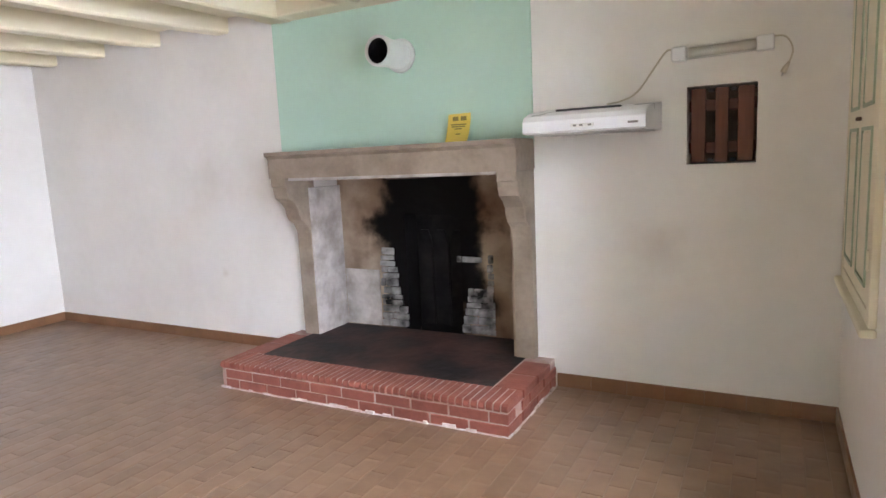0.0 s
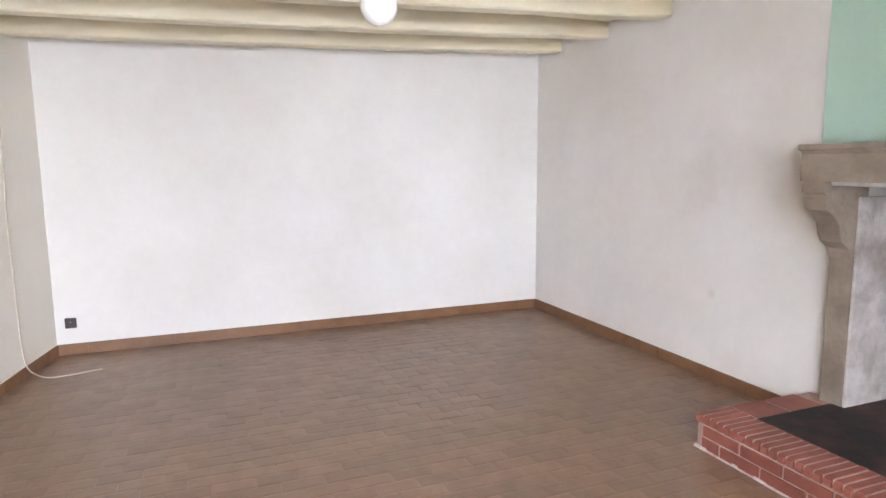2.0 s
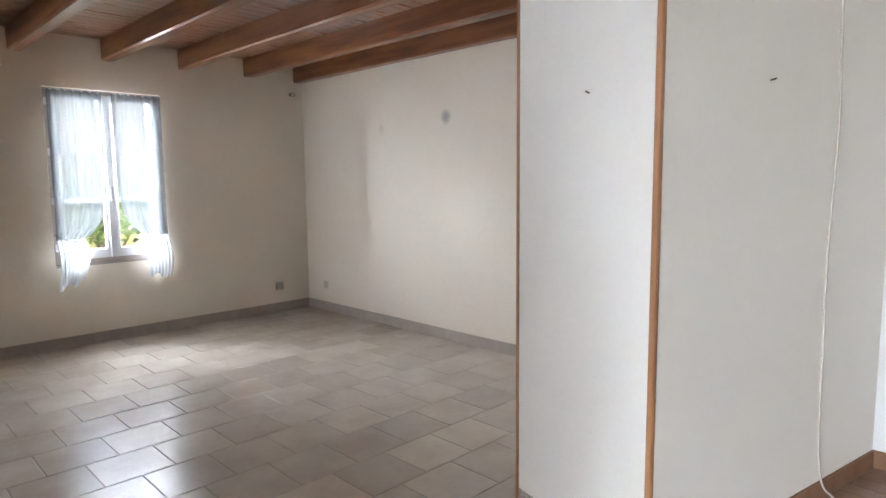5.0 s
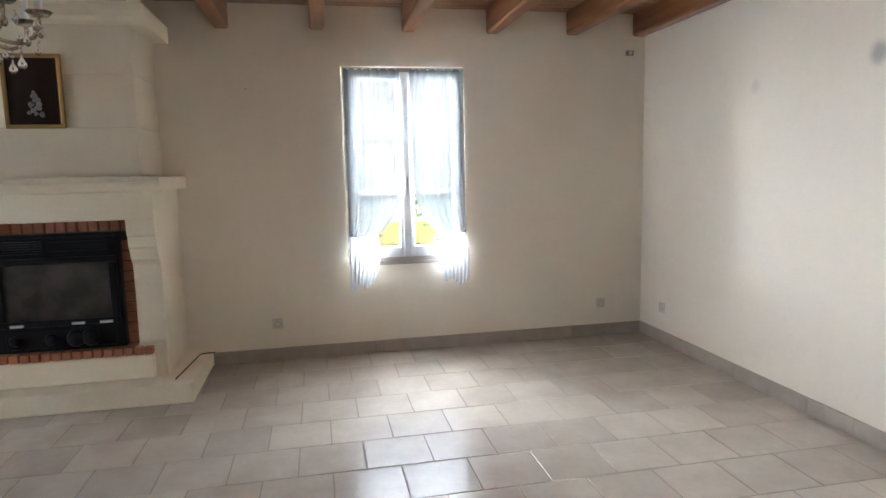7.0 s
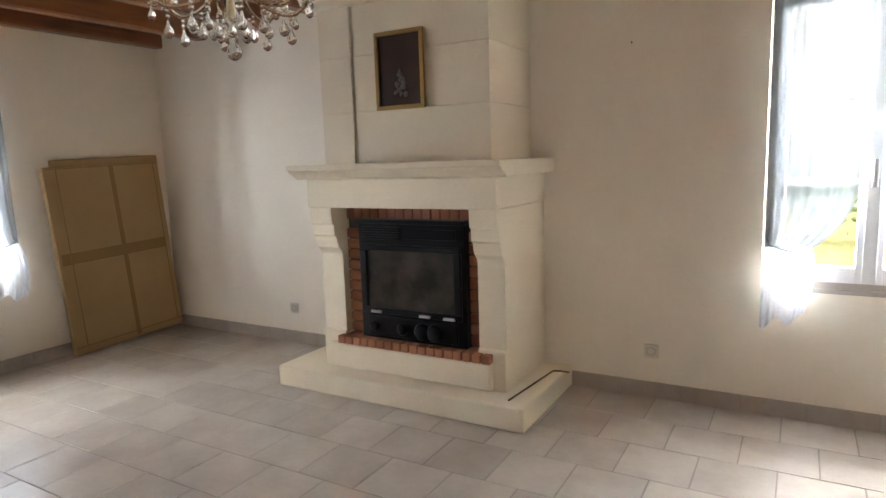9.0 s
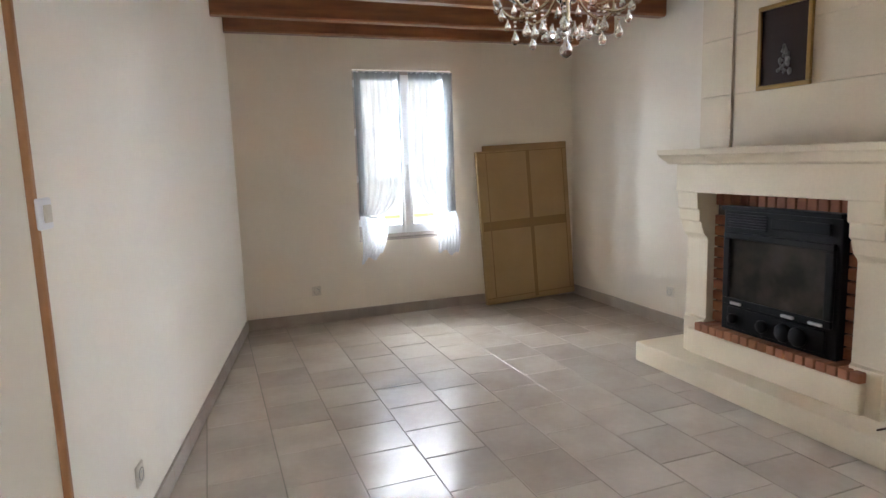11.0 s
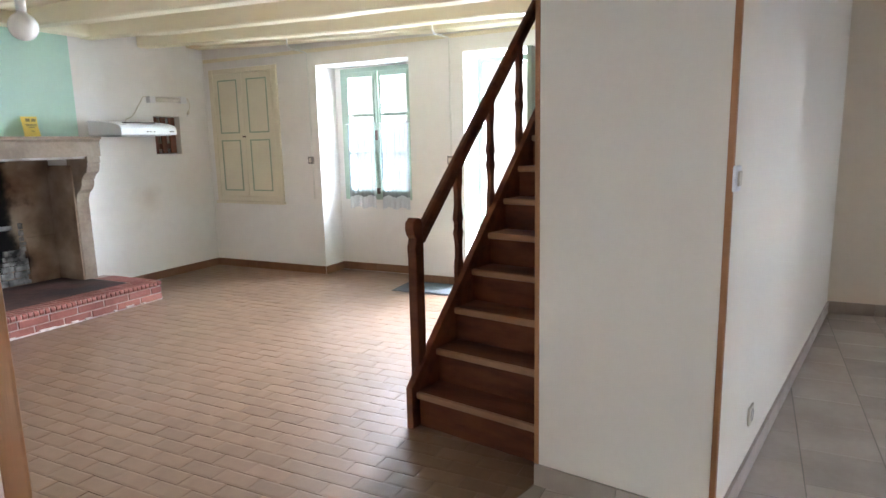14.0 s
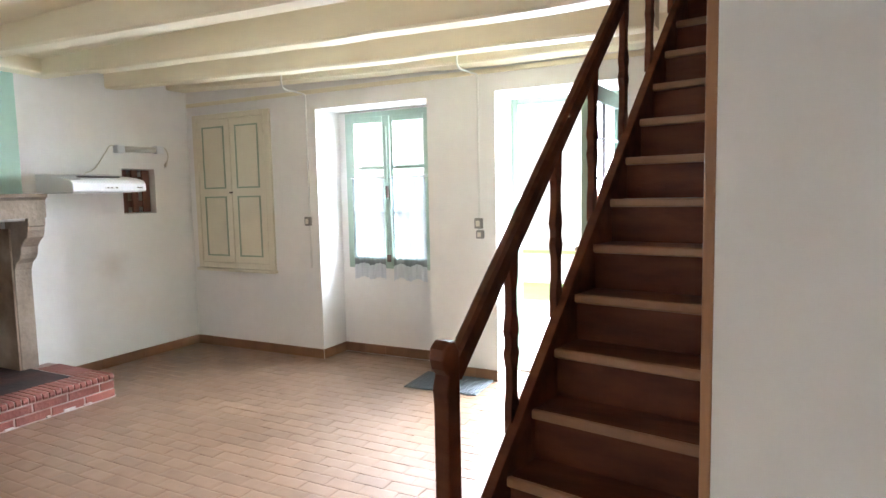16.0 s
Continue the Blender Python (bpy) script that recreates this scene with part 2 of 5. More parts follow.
MORTAR_PINK = material("pale_mortar", (0.36, 0.22, 0.18), 0.9, vary=(0.55, 0.45, 0.42), scale=9, amount=0.9, grain=60, bump=0.5, bump_scale=45)
SLATE = material("sooty_hearth_slab", (0.024, 0.020, 0.020), 0.6, spec=0.15, vary=(0.13, 0.066, 0.052), scale=2.6, amount=0.75, grain=22, grain_amount=0.25, bump=0.4, bump_scale=18)
LIMESTONE = material("cream_limestone", (0.74, 0.64, 0.485), 0.75, vary=(0.66, 0.56, 0.41), scale=3, amount=0.5, grain=70, grain_amount=0.05, bump=0.1, bump_scale=60)
LIME_JOINT = material("limestone_joint", (0.60, 0.51, 0.385), 0.85, amount=0.3)
FIRE_BRICK = material("orange_fire_brick", (0.36, 0.135, 0.06), 0.7, vary=(0.22, 0.08, 0.045), scale=9, amount=0.7, grain=50, grain_amount=0.1, bump=0.3, piece=0.2)
BRICK_JOINT = material("dark_brick_joint", (0.075, 0.05, 0.04), 0.9, amount=0.4)
CAST_IRON = material("black_cast_iron", (0.007, 0.0065, 0.008), 0.42, spec=0.12, amount=0.4, grain=80, bump=0.12, bump_scale=90, metal=0.0)
STOVE_GLASS = material("smoky_stove_glass", (0.022, 0.019, 0.017), 0.10, vary=(0.06, 0.05, 0.042), scale=7, amount=0.8, grain=20, bump=0.0)
STEEL = plain("brushed_steel", (0.55, 0.55, 0.55), 0.35, metal=0.9)
IRON = plain("rusty_iron", (0.10, 0.06, 0.045), 0.6, metal=0.5)
WHITE_ENAMEL = plain("white_enamel", (0.80, 0.80, 0.81), 0.3)
WHITE_PLASTIC = plain("white_plastic", (0.75, 0.74, 0.70), 0.4)
IVORY_PLASTIC = plain("ivory_plastic", (0.66, 0.60, 0.50), 0.45)
GREY_PLASTIC = plain("grey_plastic", (0.22, 0.20, 0.18), 0.45)
BLACK_PLASTIC = plain("dark_brown_plastic", (0.045, 0.035, 0.03), 0.4)
SLOT = plain("dark_slot", (0.05, 0.05, 0.055), 0.6)
CARDBOARD = material("brown_cardboard", (0.40, 0.265, 0.125), 0.75, vary=(0.34, 0.215, 0.095), scale=2.5, amount=0.6, grain=40, grain_amount=0.05, bump=0.1, bump_scale=25)
PACK_TAPE = material("brown_packing_tape", (0.255, 0.145, 0.045), 0.35, amount=0.3, grain=30, bump=0.08)
WHITE_FRAME = plain("white_window_paint", (0.78, 0.78, 0.77), 0.35)
GREEN_FRAME = material("pale_green_paint", (0.33, 0.44, 0.35), 0.45, vary=(0.39, 0.49, 0.41), scale=4, amount=0.5, grain=30, bump=0.08)
SHUTTER_BROWN = plain("brown_reveal", (0.42, 0.36, 0.31), 0.6)
CREAM_DOOR = material("cream_cupboard_paint", (0.74, 0.68, 0.53), 0.5, vary=(0.68, 0.60, 0.45), scale=3, amount=0.5, grain=25, grain_amount=0.03, bump=0.1)
GREEN_LINE = plain("sage_green_moulding", (0.33, 0.40, 0.28), 0.5)
DOORMAT = material("grey_doormat", (0.085, 0.09, 0.095), 0.95, amount=0.4, grain=120, grain_amount=0.3, bump=0.6, bump_scale=160)
PALLET = wood("red_brown_pallet_wood", (0.175, 0.06, 0.032), (0.09, 0.03, 0.018), 0.6, along=(8, 8, 0.8))
PAPER = plain("yellow_paper", (0.78, 0.58, 0.11), 0.6)
INK = plain("brown_ink", (0.22, 0.15, 0.03), 0.6)
PIPE_WHITE = plain("white_flue_enamel", (0.74, 0.74, 0.72), 0.35)
GILT = plain("gilt_frame", (0.36, 0.22, 0.075), 0.4, metal=0.7)
DARK_CANVAS = material("dark_picture_ground", (0.035, 0.018, 0.014), 0.4, spec=0.15, amount=0.4, bump=0.05)
SILVER_FIGURE = plain("silvery_relief", (0.13, 0.115, 0.10), 0.5, metal=0.2)
CRYSTAL = glass("clear_crystal", (1, 1, 1))
AMBER_GLASS = glass("smoky_glass", (0.80, 0.68, 0.52))
BRASS = plain("pale_brass", (0.62, 0.50, 0.30), 0.3, metal=0.8)
PANE = glass("window_glass")
BULB_GLASS = plain("opal_glass", (0.86, 0.84, 0.79), 0.2)
CURTAIN = sheer("sheer_white_voile", (0.86, 0.92, 0.97), 0.27, 0.34, 0.020)
# next two: denser cloth, also brightened by raised reflect and through_light
VOILE_GATHER_LIT = sheer("gathered_lit_voile", (0.88, 0.92, 0.96), 0.18, 0.2, 0.28, 0.95)
LACE_HEM_LIT = sheer("dense_lit_lace_hem", (0.88, 0.91, 0.94), 0.25, 0.2, 0.40, 0.95)
LACE = sheer("white_lace", (0.86, 0.90, 0.95), 0.34, 0.3, 0.014)
GRASS = material("grass", (0.12, 0.16, 0.045), 0.9, vary=(0.16, 0.19, 0.07), scale=2, amount=0.8, grain=60, grain_amount=0.3, bump=0.6, bump_scale=60)
DRY_GRASS = material("dry_garden_grass", (0.27, 0.26, 0.10), 0.9, vary=(0.20, 0.22, 0.07), scale=2, amount=0.8, grain=60, grain_amount=0.3, bump=0.6, bump_scale=60)
GRAVEL = material("pale_lane", (0.33, 0.31, 0.29), 0.9, vary=(0.26, 0.25, 0.23), scale=2, amount=0.6, grain=70, grain_amount=0.2, bump=0.5, bump_scale=80)
RENDER_WALL = material("pale_rendered_facade", (0.30, 0.285, 0.26), 0.9, vary=(0.25, 0.225, 0.20), scale=1.5, amount=0.6, grain=20, bump=0.4)
ROOF_TILE = material("clay_roof", (0.34, 0.16, 0.10), 0.9, vary=(0.24, 0.12, 0.08), scale=6, amount=0.7, grain=20, bump=0.5)
FOLIAGE = material("foliage", (0.075, 0.12, 0.03), 0.7, vary=(0.11, 0.16, 0.04), scale=3, amount=0.8, grain=10, piece=0.4, bump=0)
BARK = material("bark", (0.12, 0.09, 0.065), 0.9, amount=0.6, grain=30, bump=0.6)

# ---- shapes ----


class Shape:
    """Collects boxes, prisms, tubes and turned forms into one mesh."""

    def __init__(self):
        self.bm = bmesh.new()

    def box(self, x0, x1, y0, y1, z0, z1, bevel=0.0, m=None):
        t = Matrix.LocRotScale(((x0 + x1) / 2, (y0 + y1) / 2, (z0 + z1) / 2), None, (abs(x1 - x0), abs(y1 - y0), abs(z1 - z0)))
        made = bmesh.ops.create_cube(self.bm, size=1.0, matrix=(m or Matrix()) @ t)["verts"]
        if bevel:
            edges = {e for v in made for e in v.link_edges}
            bmesh.ops.bevel(self.bm, geom=list(edges), offset=bevel, segments=2, affect='EDGES', profile=0.5)
        return self

    def prism(self, outline, a0, a1, axis="z", bevel=0.0, m=None):
        """An outline of (p, q) pushed from a0 to a1 along an axis: z: (x, y); x: (y, z); y: (x, z)."""
        at = {"z": lambda p, q, a: (p, q, a), "x": lambda p, q, a: (a, p, q), "y": lambda p, q, a: (p, a, q)}[axis]
        lo = [self.bm.verts.new(at(p, q, a0)) for p, q in outline]
        hi = [self.bm.verts.new(at(p, q, a1)) for p, q in outline]
        faces = [self.bm.faces.new(lo), self.bm.faces.new(hi)]
        k = len(lo)
        for i in range(k):
            faces.append(self.bm.faces.new((lo[i], lo[(i + 1) % k], hi[(i + 1) % k], hi[i])))
        bmesh.ops.recalc_face_normals(self.bm, faces=faces)
        if bevel:
            edges = {e for f in faces[:2] for e in f.edges}
            bmesh.ops.bevel(self.bm, geom=list(edges), offset=bevel, segments=2, affect='EDGES', profile=0.5)
        if m:
            bmesh.ops.transform(self.bm, matrix=m, verts=[v for v in self.bm.verts if v in set(lo + hi)])
        return self

    def tube(self, points, r, sides=8, closed=True):
        """A round rod along points; r is one radius or one for each point."""
        pts = [Vector(p) for p in points]
        radii = r if isinstance(r, (list, tuple)) else [r] * len(pts)
        rings = []
        for i, p in enumerate(pts):
            d = (pts[min(i + 1, len(pts) - 1)] - pts[max(i - 1, 0)]).normalized()
            a = d.orthogonal().normalized() if i == 0 else (rings_a - d * rings_a.dot(d)).normalized()
            rings_a = a
            b = d.cross(a)
            rings.append([self.bm.verts.new(p + radii[i] * (math.cos(2 * math.pi * k / sides) * a + math.sin(2 * math.pi * k / sides) * b)) for k in range(sides)])
        for p, q in zip(rings, rings[1:]):
            for k in range(sides):
                f = self.bm.faces.new((p[k], p[(k + 1) % sides], q[(k + 1) % sides], q[k]))
                f.smooth = True
        if closed:
            self.bm.faces.new(rings[0][::-1])
            self.bm.faces.new(rings[-1])
        return self

    def lathe(self, profile, sides=20, m=None):
        """A turned form: (radius, z) round the z axis."""
        rings = [[self.bm.verts.new((m or Matrix()) @ Vector((max(r, 1e-4) * math.cos(2 * math.pi * k / sides), max(r, 1e-4) * math.sin(2 * math.pi * k / sides), z)))
                  for k in range(sides)] for r, z in profile]
        for p, q in zip(rings, rings[1:]):
            for k in range(sides):
                f = self.bm.faces.new((p[k], p[(k + 1) % sides], q[(k + 1) % sides], q[k]))
                f.smooth = True
        return self

    def sheet(self, fn, nu, nv):
        """A surface fn(u, v) with u and v from 0 to 1."""
        g = [[self.bm.verts.new(fn(i / nu, j / nv)) for j in range(nv + 1)] for i in range(nu + 1)]
        for i in range(nu):
            for j in range(nv):
                f = self.bm.faces.new((g[i][j], g[i + 1][j], g[i + 1][j + 1], g[i][j + 1]))
                f.smooth = True
        return self

    def mesh(self, name, mat):
        bmesh.ops.recalc_face_normals(self.bm, faces=self.bm.faces)
        me = bpy.data.meshes.new(name)
        self.bm.to_mesh(me)
        self.bm.free()
        me.materials.append(mat)
        return me


def thing(name, m, label, category, group=""):
    ob = new(name)
    ob.matrix_basis = m
    return tagged(ob, label, category, group)


def part(parent, name, shape, mat, label="", m=None, kind=""):
    ob = new(name, shape.mesh(name, mat) if isinstance(shape, Shape) else shape)
    ob.parent = parent
    if m:
        ob.matrix_basis = m
    return tagged(ob, label, kind=kind)


def solid(name, shape, mat, label, category, kind="", group=""):
    return tagged(new(name, shape.mesh(name, mat)), label, category, group, kind)


def pierced(name, a0, a1, z0, z1, d0, d1, holes, mat, label, along="x"):
    """A wall from a0 to a1 along x or y, d0 to d1 thick, with holes (a0, a1, z0, z1) through it."""
    aa = sorted({a0, a1, *(v for h in holes for v in h[:2])})
    zz = sorted({z0, z1, *(v for h in holes for v in h[2:])})
    full = [[not any(h[0] <= (p + q) / 2 <= h[1] and h[2] <= (r + s) / 2 <= h[3] for h in holes) for r, s in zip(zz, zz[1:])] for p, q in zip(aa, aa[1:])]
    bm = bmesh.new()
    at = (lambda a, d, z: (a, d, z)) if along == "x" else (lambda a, d, z: (d, a, z))
    seen = {}

    def v(i, d, j):
        key = (i, d, j)
        if key not in seen:
            seen[key] = bm.verts.new(at(aa[i], d, zz[j]))
        return seen[key]

    def filled(i, j):
        return 0 <= i < len(full) and 0 <= j < len(full[0]) and full[i][j]

    for i in range(len(full)):
        for j in range(len(full[0])):
            if not full[i][j]:
                continue
            for d in (d0, d1):
                bm.faces.new((v(i, d, j), v(i + 1, d, j), v(i + 1, d, j + 1), v(i, d, j + 1)))
            if not filled(i - 1, j):
                bm.faces.new((v(i, d0, j), v(i, d0, j + 1), v(i, d1, j + 1), v(i, d1, j)))
            if not filled(i + 1, j):
                bm.faces.new((v(i + 1, d0, j), v(i + 1, d0, j + 1), v(i + 1, d1, j + 1), v(i + 1, d1, j)))
            if not filled(i, j - 1):
                bm.faces.new((v(i, d0, j), v(i + 1, d0, j), v(i + 1, d1, j), v(i, d1, j)))
            if not filled(i, j + 1):
                bm.faces.new((v(i, d0, j + 1), v(i + 1, d0, j + 1), v(i + 1, d1, j + 1), v(i, d1, j + 1)))
    bmesh.ops.recalc_face_normals(bm, faces=bm.faces)
    me = bpy.data.meshes.new(name)
    bm.to_mesh(me)
    bm.free()
    me.materials.append(mat)
    return tagged(new(name, me), label, "wall", kind="structure")


SKEW = radians(10.5)


def P(u, n):
    """Plan place from the skewed middle wall's own axes: u along it to the east, n across it to the north."""
    return u * math.cos(SKEW) + n * math.sin(SKEW), -u * math.sin(SKEW) + n * math.cos(SKEW)


def on_line(x, n):
    """y at which the line n = const of the middle wall crosses x."""
    return (n - x * math.sin(SKEW)) / math.cos(SKEW)


SKEWED = Matrix.Rotation(-SKEW, 4, 'Z')
# ---- structure ----
AX0, AX1, AY0 = -4.04, 2.19, -4.69          # old kitchen: west, east, south faces
BX0, BX1, BY1 = -4.25, 2.48, 4.29           # living room: west, east, north faces
N_WALL, S_WALL = 0.500, -0.152              # faces of the western piece of the middle wall
N_STUB, S_STUB = 0.366, -0.304              # faces of the eastern piece
U_WALL, U_STUB = -1.06, 0.725               # ends of the two pieces at the opening
W_SOUTH, W_NORTH = (-1.066, S_WALL), (-1.087, N_WALL)   # corners of the western end
E_SOUTH, E_NORTH = (0.704, S_STUB), (0.762, N_STUB)     # corners of the eastern end
TOP = 2.46

pierced("wall_south", AX0 - 0.5, AX1 + 0.3, -0.02, TOP, AY0, -5.0, [(-2.42, -0.89, 0.0, 1.27), (-3.655, -3.338, 1.268, 1.652)], PLASTER_OLD,
        "old white plastered wall with brownish stains")
pierced("wall_south_back", AX0 - 0.5, AX1 + 0.3, -0.02, TOP, -5.0, -5.16, [(-1.885, -1.455, 0.0, 0.98)], SOOT_STONE, "sooty rear of the fireplace wall")
solid("wall_south_outer", Shape().box(AX0 - 0.5, AX1 + 0.3, -5.4, -5.16, -0.02, TOP), SOOT, "outer skin of the fireplace wall", "wall", "structure")
pierced("wall_west", -5.0, on_line(-4.2, 0.1), -0.02, TOP, AX0, -4.36, [(-3.18, -2.13, -0.02, 2.10), (-1.58, -0.70, -0.02, 2.10)], PLASTER_OLD,
        "old white plastered wall with window niche and doorway", along="y")
pierced("wall_west_outer", -5.4, on_line(-4.45, 0.1), -0.4, TOP, -4.36, -4.56, [(-3.10, -2.24, 0.76, 2.08), (-1.58, -0.70, -0.02, 2.10)], PLASTER_OLD,
        "white outer leaf of the old wall behind the niche", along="y")
solid("wall_east", Shape().box(AX1, AX1 + 0.29, -5.0, on_line(AX1, 0.0), -0.02, TOP), PLASTER_OLD, "bright white plastered wall with faint patches", "wall", "structure")
solid("wall_east_living", Shape().box(BX1, BX1 + 0.3, on_line(BX1, 0.05), BY1 + 0.36, -0.02, TOP), PLASTER_NEW, "pale cream painted wall with grey smudges", "wall", "structure")
pierced("wall_north", BX0 - 0.36, BX1, -0.4, TOP, BY1, BY1 + 0.36, [(0.195, 1.065, 0.66, 2.04)], PLASTER_NEW, "cream painted wall with a window")
pierced("wall_west_living", on_line(-4.45, 0.1), BY1, -0.4, TOP, BX0, BX0 - 0.36, [(2.24, 3.09, 0.66, 2.04)], PLASTER_NEW, "cream painted wall with a window", along="y")

xa = -4.3
solid("wall_middle_west", Shape().prism([P(*W_SOUTH), P(*W_NORTH), (xa, on_line(xa, N_WALL)), (xa, on_line(xa, S_WALL))], -0.02, TOP), PLASTER_END,
      "thick smooth white wall beside the stairs", "wall", "structure")
solid("wall_middle_east", Shape().prism([P(*E_SOUTH), P(*E_NORTH), (2.5, on_line(2.5, N_STUB)), (2.5, on_line(2.5, S_STUB))], -0.02, TOP), PLASTER_END,
      "thick white wall stub at the opening", "wall", "structure")
solid("wall_over_opening", Shape().prism([P(-1.066, -0.15), P(-1.087, 0.498), P(0.762, 0.364), P(0.704, -0.302)], 2.28, TOP), PLASTER_END,
      "white wall above the opening", "wall", "structure")
lintel = thing("lintel", SKEWED.copy(), "dark old timber lintel beams over the opening", "beam")
for n0, n1, z0 in ((-0.335, -0.115, 2.035), (-0.10, 0.125, 2.05), (0.14, 0.385, 2.045)):
    part(lintel, "beam", Shape().box(U_WALL - 0.05, U_STUB + (0.34 if n0 < -0.2 else 0.05), n0, n1, z0, 2.30, 0.012), DARK_TIMBER)

# ceilings
cy = [(AX0 - 0.3, -5.2), (AX1 + 0.2, -5.2), (AX1 + 0.2, on_line(AX1 + 0.2, -0.05)), (-1.55, on_line(-1.55, -0.05)), (-1.55, on_line(-1.55, -0.97)),
      (AX0 - 0.3, on_line(AX0 - 0.3, -0.97))]
solid("ceiling", Shape().prism(cy, 2.415, 2.52), CREAM_BEAM, "cream painted boarded ceiling", "ceiling", "structure")
ceil_b = Shape()
y = -1.0
while y < BY1 + 0.3:
    ceil_b.box(BX0 - 0.3, BX1 + 0.3, y + 0.002, y + 0.098, 2.44, 2.459, 0.003)
    y += 0.1
ceil_b.box(BX0 - 0.36, BX1 + 0.3, -0.9, BY1 + 0.36, 2.462, 2.54)
solid("ceiling_living", ceil_b, BROWN_BOARD, "varnished reddish brown boarded ceiling", "ceiling", "structure")
# the stair runs up through a well
well = Shape()
well.prism([(AX0 - 0.3, on_line(AX0 - 0.3, -0.97)), (-1.55, on_line(-1.55, -0.97)), (-1.55, on_line(-1.55, -1.05)), (AX0 - 0.3, on_line(AX0 - 0.3, -1.05))], 2.52, 4.2)
well.prism([(AX0 - 0.3, on_line(AX0 - 0.3, -0.1)), (-1.47, on_line(-1.47, -0.1)), (-1.47, on_line(-1.47, -0.18)), (AX0 - 0.3, on_line(AX0 - 0.3, -0.18))], 2.545, 4.2)
well.prism([(-1.55, on_line(-1.55, -0.97)), (-1.47, on_line(-1.47, -0.97)), (-1.47, on_line(-1.47, -0.18)), (-1.55, on_line(-1.55, -0.18))], 2.545, 4.2)
well.box(AX0 - 0.38, AX0 - 0.3, -0.6, 1.0, 2.4, 4.2)
solid("wall_stairwell", well, PLASTER_END, "plain white walls of the stairwell", "wall", "structure")
solid("ceiling_stairwell", Shape().prism([(AX0 - 0.4, -0.6), (-1.4, -1.2), (-1.4, 0.3), (AX0 - 0.4, 1.0)], 4.2, 4.26), PLASTER_END, "plain white ceiling of the stairwell", "ceiling", "structure")


def joist(x, y0, y1, z0, z1, w, mat, label, group, wob=0.006, sag=None):
    """A hewn joist, slightly uneven along its length."""
    s = Shape()
    k = 14
    rnd = random.Random(int(x * 1000) + 7)
    rows = []
    for i in range(k + 1):
        yy = y0 + (y1 - y0) * i / k
        e = [rnd.uniform(-wob, wob) for _ in range(4)]
        b = 0.012
        zb = sag(yy) if sag else z0
        ring = [(x - w / 2 + e[0], z1), (x - w / 2 + e[0], zb + b + e[1]), (x - w / 2 + b + e[0], zb + e[1]), (x + w / 2 - b + e[2], zb + e[1]), (x + w / 2 + e[2], zb + b + e[1]),
                (x + w / 2 + e[2], z1)]
        rows.append([s.bm.verts.new((p, yy, q)) for p, q in ring])
    for p, q in zip(rows, rows[1:]):
        for i in range(6):
            s.bm.faces.new((p[i], p[(i + 1) % 6], q[(i + 1) % 6], q[i]))
    s.bm.faces.new(rows[0])
    s.bm.faces.new(rows[-1][::-1])
    return solid("ceiling_joist", s, mat, label, "beam", group=group)


OLD_SAG = lambda y: 2.205 + 0.10 * max(0.0, min(1.0, (-0.8 - y) / 3.89)) ** 1.6   # the old joists drop towards the middle wall
for x in (1.86, 1.20, 0.52, -0.20, -0.80, -1.45, -2.08, -2.71, -3.30, -3.93):
    y1 = on_line(x, -0.25) if x > -1.5 else on_line(x, -0.97)
    y0 = AY0 + (0.16 if -2.6 < x < -0.8 else 0)
    joist(x, y0, y1, 2.315, 2.418, 0.13 if x > -3.8 else 0.2, CREAM_BEAM, "cream painted hewn ceiling joist", "old ceiling joists", 0.004,
          OLD_SAG if x > -3.8 else (lambda y: OLD_SAG(y) + 0.06))
solid("trimmer_beam", Shape().box(-2.74, -0.66, AY0, AY0 + 0.16, 2.312, 2.418, 0.012), CREAM_BEAM, "cream painted trimmer beam over the chimney breast", "beam")
for x in (2.425, 1.895, 1.285, 0.675, 0.045, -0.575, -1.19, -1.81, -2.43, -3.05, -3.67, -4.18):
    joist(x, on_line(x, 0.36 if x > -1 else 0.5), BY1, 2.277, 2.442, 0.095, BROWN_BEAM, "varnished brown ceiling joist", "living room joists", 0.002)

# corner strips of the two wall ends
strips = Shape()
for u, n, z1 in ((*W_SOUTH, 2.46), (*W_NORTH, 2.46), (*E_SOUTH, 2.035), (*E_NORTH, 2.045)):
    a, b = P(u + (-0.007 if u < 0 else 0.007), n + (-0.007 if n > 0 else 0.007))
    m = Matrix.Translation((a, b, 0)) @ SKEWED
    strips.box(-0.010, 0.010, -0.010, 0.010, 0.0, z1, 0.004, m)
solid("trim", strips, TRIM_WOOD, "reddish brown wooden corner strips", "trim", "structure")

# green chimney breast and what is set into the walls
solid("chimney_breast", Shape().box(-2.53, -0.675, AY0 - 0.002, AY0 + 0.012, 1.40, 2.32, 0.004), GREEN_PAINT, "mint green painted chimney breast panel above the mantel", "wall panel", "structure")

# ---- ground outside ----
g = Shape()
g.sheet(lambda u, v: (-400 + 800 * u, -400 + 800 * v, -0.12), 8, 8)
solid("ground", g, GRASS, "green lawn round the house", "ground", "structure")
solid("path", Shape().box(-7.9, -5.3, -60, 60, -0.3, -0.10), GRAVEL, "pale lane outside the door", "path", "structure")
solid("yard", Shape().box(-14.0, -9.6, -60, 60, -0.3, -0.105), GRAVEL, "pale gravel yard beyond the lawn strip", "yard", "structure")
solid("doorstep", Shape().box(-4.95, -4.36, -1.75, -0.55, -0.3, -0.025, 0.01), STONE_OLD, "worn stone doorstep", "step", "structure")


